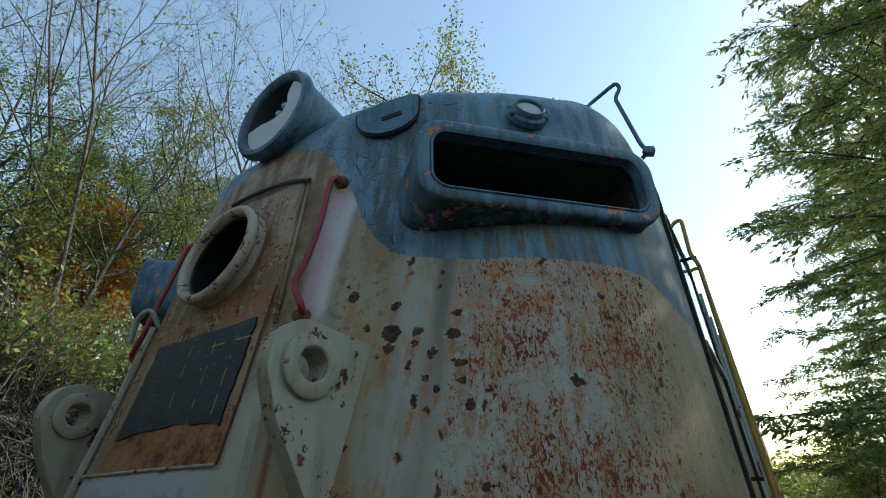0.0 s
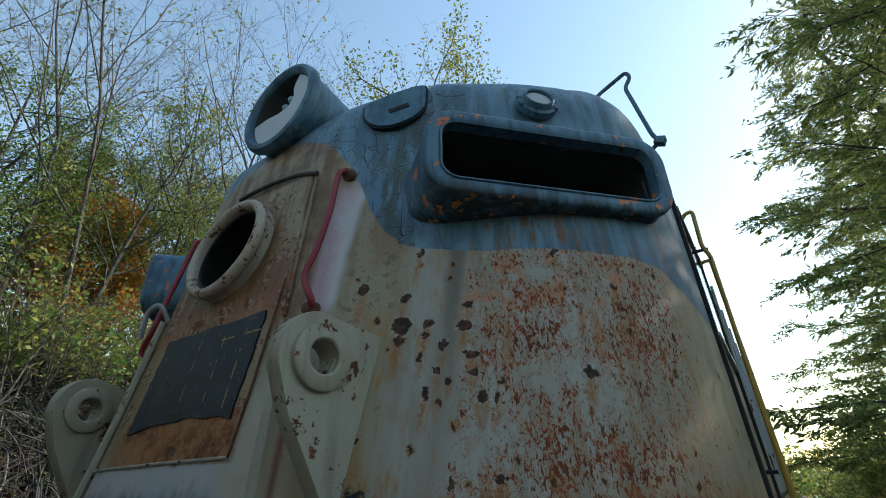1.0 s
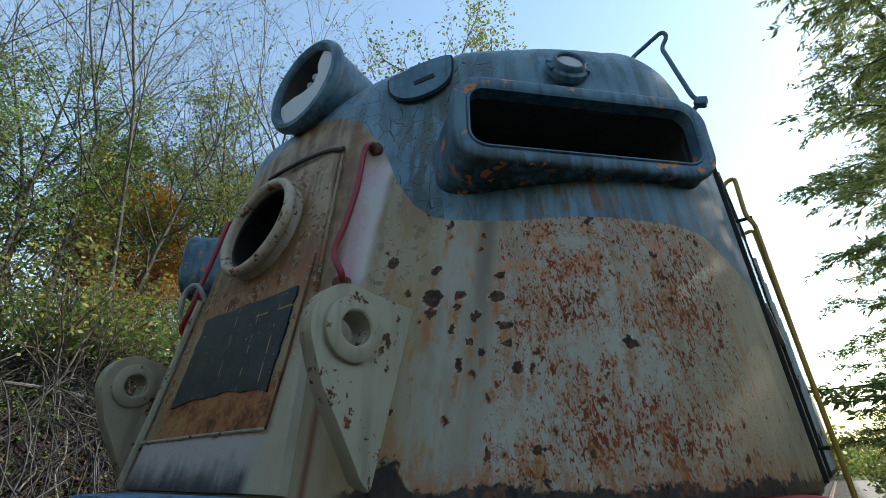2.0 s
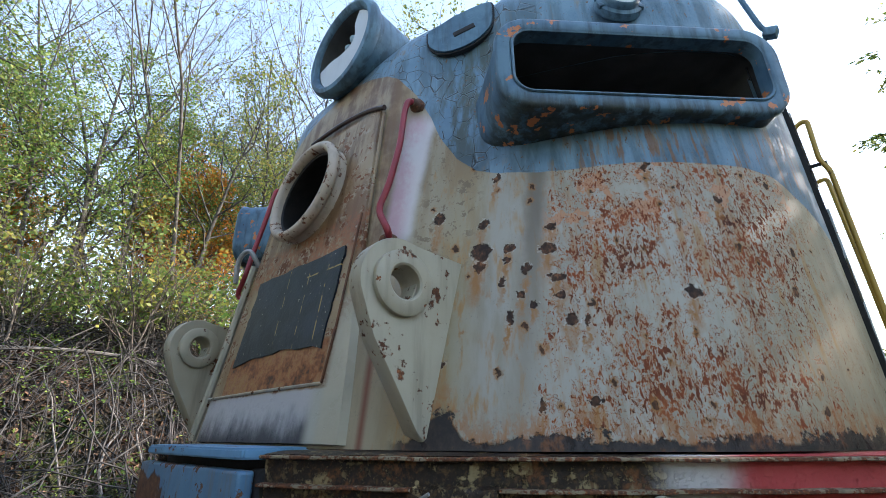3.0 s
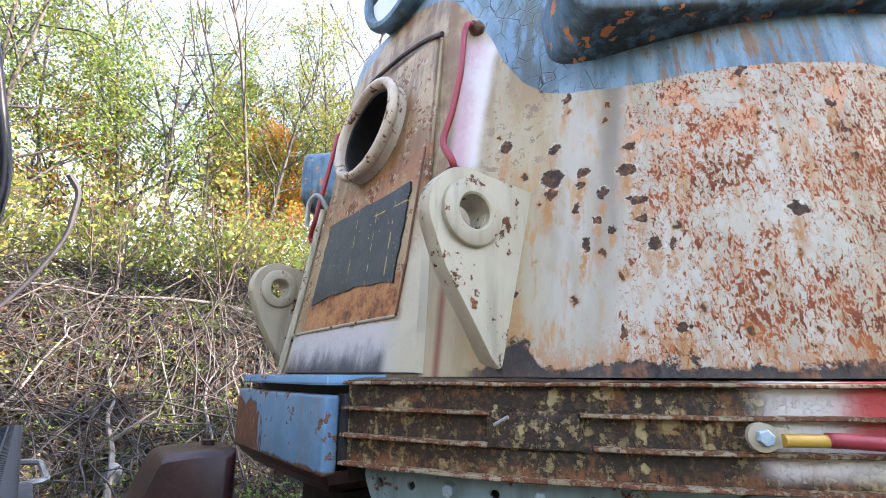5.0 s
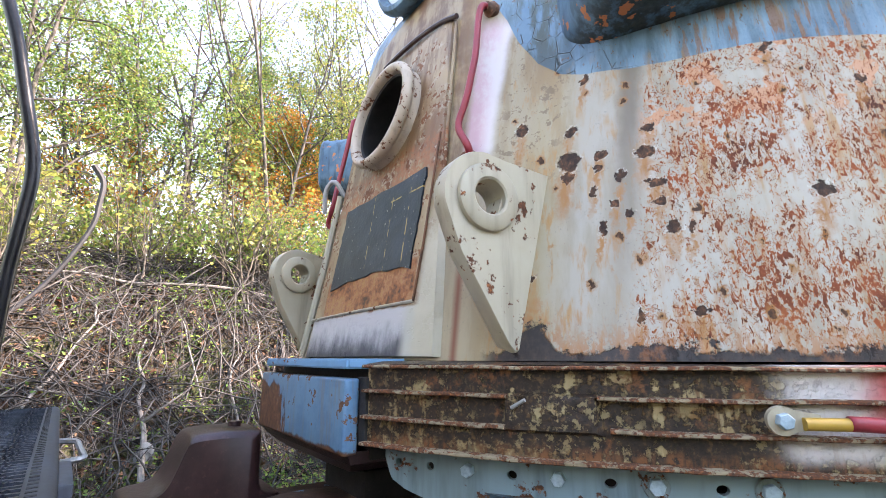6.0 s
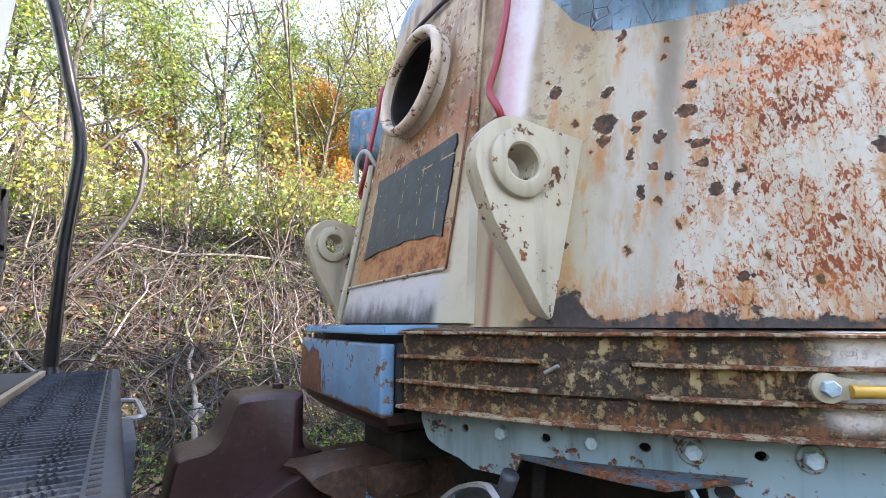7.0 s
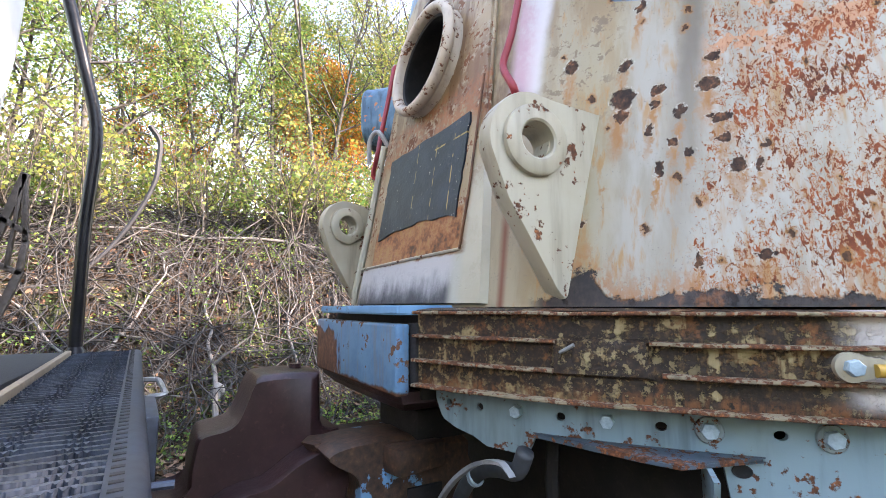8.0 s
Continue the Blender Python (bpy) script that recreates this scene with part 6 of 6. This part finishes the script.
# trees mostly out of view to the right, added to shade the bank
for (x, y, s, turn) in ((13.5, 10.0, 1.2, 30), (14.0, 15.0, 1.3, 100), (9.5, 18.0, 1.2, 200), (8.5, 22.0, 1.2, 60)):
    copy_thing(gold_b, Matrix.Translation((x, y, ground_z(x, y))) @ Matrix.Rotation(radians(turn), 4, 'Z')).scale = (s, s, s)
for (x, y, s, turn) in ((5.3, 9.6, 0.55, 30), (5.0, 12.6, 0.6, 100), (5.9, 7.9, 0.6, 200), (4.9, 16.0, 0.6, 300)):
    copy_thing(gold_a, Matrix.Translation((x, y, ground_z(x, y))) @ Matrix.Rotation(radians(turn), 4, 'Z')).scale = (s, s, s)
stand(orange_a, [(76.5, 12.0, 0.9, 0), (73, 13.0, 1.0, 100), (90, 14.5, 0.9, 200)])
stand(bare_a, [(88, 11.0, 1.15, 0), (82, 10.9, 1.05, 120), (62, 13.5, 1.15, 240), (96, 12, 1.0, 60), (48, 12.5, 1.75, 10), (75, 10, 1.1, 200), (99, 10.5, 1.1, 250), (85, 12, 1.25, 20), (54, 13, 1.6, 90)])
stand(bare_b, [(93, 11.0, 1.1, 40), (69, 12.0, 1.1, 160), (78, 13, 1.1, 280), (57, 16, 1.2, 33), (102, 10.5, 1.0, 310), (80, 10.8, 1.15, 120), (87, 10.8, 1.15, 75), (66, 11.5, 1.3, 200), (106, 11, 1.2, 140)])
rnd = random.Random(21)
stand(shrub_a, [(63 + 52 * i / 13 + rnd.uniform(-1, 1), rnd.uniform(8.2, 10.5), rnd.uniform(0.7, 1.15), rnd.uniform(0, 360)) for i in range(14)])
stand(shrub_b, [(64 + 50 * i / 11 + rnd.uniform(-1, 1), rnd.uniform(8.0, 11.0), rnd.uniform(0.7, 1.2), rnd.uniform(0, 360)) for i in range(12)])

# far woods that close the view behind the trees
p = Plant(31)
for k in range(330):
    az = rnd.uniform(40, 124)
    x, y = polar(az, rnd.uniform(14.5, 27))
    h = rnd.uniform(2.4, 5.6)
    base = Vector((x, y, ground_z(x, y)))
    pts = [base + Vector((rnd.gauss(0, 0.1) * i, rnd.gauss(0, 0.1) * i, h * i / 4)) for i in range(5)]
    p.tube(pts, 0.07, 0.02, 4)
    for i in range(46):
        c = pts[rnd.randint(1, 4)] + Vector((rnd.gauss(0, 0.9), rnd.gauss(0, 0.9), rnd.gauss(0, 0.8)))
        p.tips.append(c)
p.leaves(3, 0.12, 0.34)
far = raw("far_woods", p.lv, p.lf, leaf_gold)
tagged(far, "distant yellow-green autumn woods behind the bank", "woods", kind="stuff")
fw = raw("far_trunks", p.wv, p.wf, bark, True)
tagged(fw, "distant thin grey trunks behind the bank", "woods", kind="stuff")

# unseen woods added round the track's near side to hold back skylight
p = Plant(33)
rr = random.Random(34)
for k in range(240):
    az = rr.uniform(124, 322)
    x, y = polar(az, rr.uniform(8.5, 14))
    if abs(x) < 2.4:
        continue
    h = rr.uniform(2.0, 4.7)
    base = Vector((x, y, ground_z(x, y)))
    for i in range(36):
        p.tips.append(base + Vector((rr.gauss(0, 0.8), rr.gauss(0, 0.8), h * rr.uniform(0.08, 1.0))))
p.leaves(2, 0.30, 0.30)
tagged(raw("unseen_woods", p.lv, p.lf, leaf_green), "unseen green and yellow woods added round the near side to block skylight", "woods", kind="stuff")

# crooked dead stub that leans out of the brush
bm = bmesh.new()
stub = [Vector((-6.07, -2.06, 2.30)), Vector((-6.09, -1.81, 2.76)), Vector((-6.09, -1.64, 3.21)), Vector((-6.09, -1.61, 3.52)), Vector((-6.09, -1.61, 3.83)), Vector((-6.09, -1.74, 4.04))]
foot = stub[0] + Vector((0.1, -0.35, 0))
foot.z = ground_z(foot.x, foot.y) - 0.05
tube(bm, smooth_path([foot] + stub, 5), 0.024, 7, True, 0.042)
tagged(link("dead_stub", bm, matt_black), "crooked dark dead stem leaning out of the brush", "dead stem")

# dry vines and fallen sticks that cover the bank
p = Plant(41)
rnd = random.Random(42)
for k in range(2400):
    az, dist = rnd.uniform(64, 112), 10.6 - 5.0 * rnd.random() ** 1.6
    x, y = polar(az, dist)
    if x > -3.6:
        continue
    a = rnd.uniform(0, 2 * math.pi)
    ln = rnd.uniform(0.4, 2.0)
    arch = rnd.uniform(0.03, 0.35)
    d = Vector((math.cos(a), math.sin(a), 0))
    side = Vector((-d.y, d.x, 0))
    pts = []
    c1, c2 = rnd.uniform(-0.25, 0.25), rnd.uniform(2, 7)
    for i in range(9):
        t = i / 8
        q = Vector((x, y, 0)) + d * ((t - 0.5) * ln) + side * (c1 * math.sin(t * c2))
        q.z = ground_z(q.x, q.y) + 0.02 + arch * math.sin(math.pi * t) + rnd.uniform(0, 0.03)
        pts.append(q)
    r = rnd.choice((0.004, 0.005, 0.006, 0.008, 0.013))
    p.tube(pts, r, r * 0.6, 3)
for k in range(420):
    az, dist = rnd.uniform(64, 114), rnd.uniform(6.0, 9.5)
    x, y = polar(az, dist)
    z = ground_z(x, y)
    h = rnd.uniform(0.15, 0.6)
    dx, dy = rnd.gauss(0, 0.35), rnd.gauss(0, 0.35)
    pts = [Vector((x + dx * t * t * h, y + dy * t * t * h, z + h * (t - 0.25 * t ** 3))) for t in (0, 0.25, 0.5, 0.75, 1.0)]
    p.tube(pts, rnd.uniform(0.003, 0.007), 0.002, 3)
vines = raw("dry_vines", p.wv, p.wf, pale_twig, True)
tagged(vines, "tangle of dry grey vines and stalks over the bank", "vines", kind="stuff")

# a few larger pale fallen branches
for k, (az, d0, az2, d1, r) in enumerate(((84, 5.4, 86.5, 7.3, 0.035), (92, 5.8, 103, 7.4, 0.022), (71, 8.2, 100, 8.4, 0.03), (76, 6.0, 78, 7.6, 0.020), (95, 6.4, 88, 8.0, 0.018), (88, 7.2, 94, 8.1, 0.014), (90, 6.6, 99, 6.9, 0.012), (80, 6.6, 84, 7.9, 0.013), (74, 6.9, 77, 8.3, 0.012))):
    (xa, ya), (xb, yb) = polar(az, d0), polar(az2, d1)
    rr = random.Random(50 + k)
    pts = []
    for i in range(8):
        t = i / 7
        x, y = xa + (xb - xa) * t + rr.gauss(0, 0.035), ya + (yb - ya) * t + rr.gauss(0, 0.035)
        pts.append((x, y, ground_z(x, y) + 0.05 + 0.12 * math.sin(math.pi * t)))
    bm = bmesh.new()
    tube(bm, smooth_path(pts, 4), r, 7, True, r * 0.35)
    fb = tagged(link("fallen_branch", bm, bleached_wood), "bleached fallen branch lying on the bank", "branch", "fallen branches")
    mid = Vector(pts[3])
    bm = bmesh.new()
    tube(bm, smooth_path([mid, mid + Vector((0.1, 0.15, 0.15)), mid + Vector((0.12, 0.4, 0.35))], 4), r * 0.6, 6, True, r * 0.2)
    part("side_shoot", bm, bleached_wood, fb)

# leaf litter and small green weeds
p = Plant(61)
for k in range(9000):
    az, dist = rnd.uniform(60, 116), rnd.uniform(3.6, 9.5)
    x, y = polar(az, dist)
    if x > -1.7:
        continue
    p.tips.append(Vector((x, y, ground_z(x, y) + 0.015)))
for t in p.tips:
    u = Vector((rnd.gauss(0, 1), rnd.gauss(0, 1), rnd.gauss(0, 0.35))).normalized()
    v = u.cross(Vector((rnd.gauss(0, 0.4), rnd.gauss(0, 0.4), 1))).normalized()
    s = rnd.uniform(0.03, 0.075)
    b = len(p.lv)
    for q in (t - u * s, t + v * s * 0.55, t + u * s, t - v * s * 0.55):
        p.lv.append(tuple(q))
    p.lf.append((b, b + 1, b + 2, b + 3))
tagged(raw("leaf_litter", p.lv, p.lf, leaf_dead), "fallen brown leaves scattered over the ground", "leaves", kind="stuff")
p = Plant(62)
for k in range(420):
    az, dist = rnd.uniform(66, 112), rnd.uniform(5.0, 8.8)
    x, y = polar(az, dist)
    z = ground_z(x, y)
    for j in range(rnd.randint(8, 22)):
        p.tips.append(Vector((x + rnd.gauss(0, 0.13), y + rnd.gauss(0, 0.13), z + abs(rnd.gauss(0.08, 0.08)))))
p.leaves(2, 0.028, 0.02)
tagged(raw("green_weeds", p.lv, p.lf, leaf_green), "low green weeds growing through the vines", "weeds", kind="stuff")


# ---- the side beyond the handrails: cedars, scrub, far trees ----
def cedar(seed, height, reach):
    p = Plant(seed)
    r = p.r
    trunk = [Vector((r.gauss(0, 0.03) * i, r.gauss(0, 0.03) * i, height * i / 10 - 0.1)) for i in range(11)]
    p.tube(trunk, 0.16, 0.03, 8)
    for k in range(74):
        t = 0.10 + 0.88 * (k + r.random()) / 74
        z = height * t
        a = k * 2.39996 + r.uniform(-0.3, 0.3)
        ln = reach * (1.05 - t) ** 0.75 * r.uniform(0.75, 1.2) + 0.3
        d = Vector((math.cos(a), math.sin(a), r.uniform(0.12, 0.38)))
        pts, q = [], Vector((0, 0, z))
        dd = d.normalized()
        for i in range(8):
            pts.append(q.copy())
            dd = (dd + Vector((r.gauss(0, 0.06), r.gauss(0, 0.06), -0.055 + r.gauss(0, 0.03)))).normalized()
            q = q + dd * ln / 7
        p.tube(pts, 0.028 * (1.1 - t) + 0.006, 0.004, 4)
        for i in range(int(20 * ln / reach) + 12):
            f = r.uniform(0.12, 1.0) * 6.99
            j = int(f)
            b = pts[j].lerp(pts[j + 1], f - j)
            ax = (pts[j + 1] - pts[j]).normalized()
            sd = ax.cross(Vector((0, 0, 1))).normalized() * r.choice((-1, 1))
            tw = (ax * r.uniform(0.5, 1.0) + sd * r.uniform(0.3, 0.9) + Vector((0, 0, r.uniform(-0.15, 0.25)))).normalized()
            l2 = r.uniform(0.25, 0.65)
            tp = [b, b + tw * l2 * 0.5 + Vector((0, 0, -0.01)), b + tw * l2 + Vector((0, 0, -0.06))]
            p.tube(tp, 0.005, 0.002, 3)
            for s in range(27):
                g = r.uniform(0.1, 1.0)
                c = b + tw * (l2 * g) + Vector((0, 0, -0.06 * g * g)) + Vector((r.gauss(0, 0.02), r.gauss(0, 0.02), r.gauss(0, 0.02)))
                u = (tw + Vector((r.gauss(0, 0.55), r.gauss(0, 0.55), r.gauss(-0.25, 0.5)))).normalized()
                v = u.cross(Vector((r.gauss(0, 1), r.gauss(0, 1), r.gauss(0, 1)))).normalized()
                h, w = r.uniform(0.06, 0.13), r.uniform(0.010, 0.020)
                n = len(p.lv)
                for e in (c, c + u * h * 0.5 + v * w, c + u * h, c + u * h * 0.5 - v * w):
                    p.lv.append((e.x, e.y, e.z))
                p.lf.append((n, n + 1, n + 2, n + 3))
    return p.make("cedar_tree", "feathery green cedar with drooping sprays beside the track", "tree", dark_bark, leaf_cedar, "cedars")


cedar_a = cedar(71, 12.0, 3.6)
# the last cedar, nearly all out of view, is added to shade the flank
for k, (x, y, s, turn) in enumerate(((5.05, 6.6, 1.05, 0), (5.1, 9.6, 1.0, 130), (5.5, 12.8, 1.0, 60), (6.2, 17, 1.0, 10), (7.4, 10.5, 1.1, 300), (5.8, 4.9, 1.0, 200))):
    m = Matrix.Translation((x, y, ground_z(x, y))) @ Matrix.Rotation(radians(turn), 4, 'Z')
    if k == 0:
        cedar_a.matrix_basis = m
    else:
        copy_thing(cedar_a, m).scale = (s, s, s)
scrub = grow("sunlit_shrub", "sunlit yellow-green roadside shrub", 81, 2.4, 0.02, SHRUB, pale_twig, leaf_gold, 3, 0.06, 0.08, 0.9, 0.0, "trackside shrubs", 8, "shrub")
rnd = random.Random(82)
for k in range(10):
    x, y = rnd.uniform(3.4, 5.6), 6 + k * 2.6
    m = Matrix.Translation((x, y, ground_z(x, y))) @ Matrix.Rotation(rnd.uniform(0, 6), 4, 'Z')
    if k == 0:
        scrub.matrix_basis = m
    else:
        s = rnd.uniform(0.7, 1.3)
        copy_thing(scrub, m).scale = (s, s, s)
p = Plant(91)
for k in range(420):
    x, y = rnd.uniform(-30, 45), rnd.uniform(70, 110)
    if 3.0 < x - 0.02 * y < 6.5 and y < 85:
        continue
    h = rnd.uniform(2.5, 5.5)
    for i in range(26):
        p.tips.append(Vector((x + rnd.gauss(0, 1.3), y + rnd.gauss(0, 1.3), abs(rnd.gauss(h * 0.5, h * 0.3)))))
p.leaves(2, 0.5, 0.5)
tagged(raw("far_hedge", p.lv, p.lf, leaf_gold), "distant sunlit woods at the end of the track", "woods", kind="stuff")

# pale stone among the litter below the bank
bm = bmesh.new()
bmesh.ops.create_icosphere(bm, subdivisions=3, radius=0.11)
for v in bm.verts:
    k = 1 + 0.35 * noise.noise(v.co * 9)
    v.co = Vector((v.co.x * 0.9 * k, v.co.y * 0.8 * k, v.co.z * 1.15 * k))
stone = tagged(link("stone", bm, stone_grey), "pale grey stone lying in the leaf litter", "stone")
stone.location = (-4.41, -0.84, ground_z(-4.41, -0.84) + 0.05)
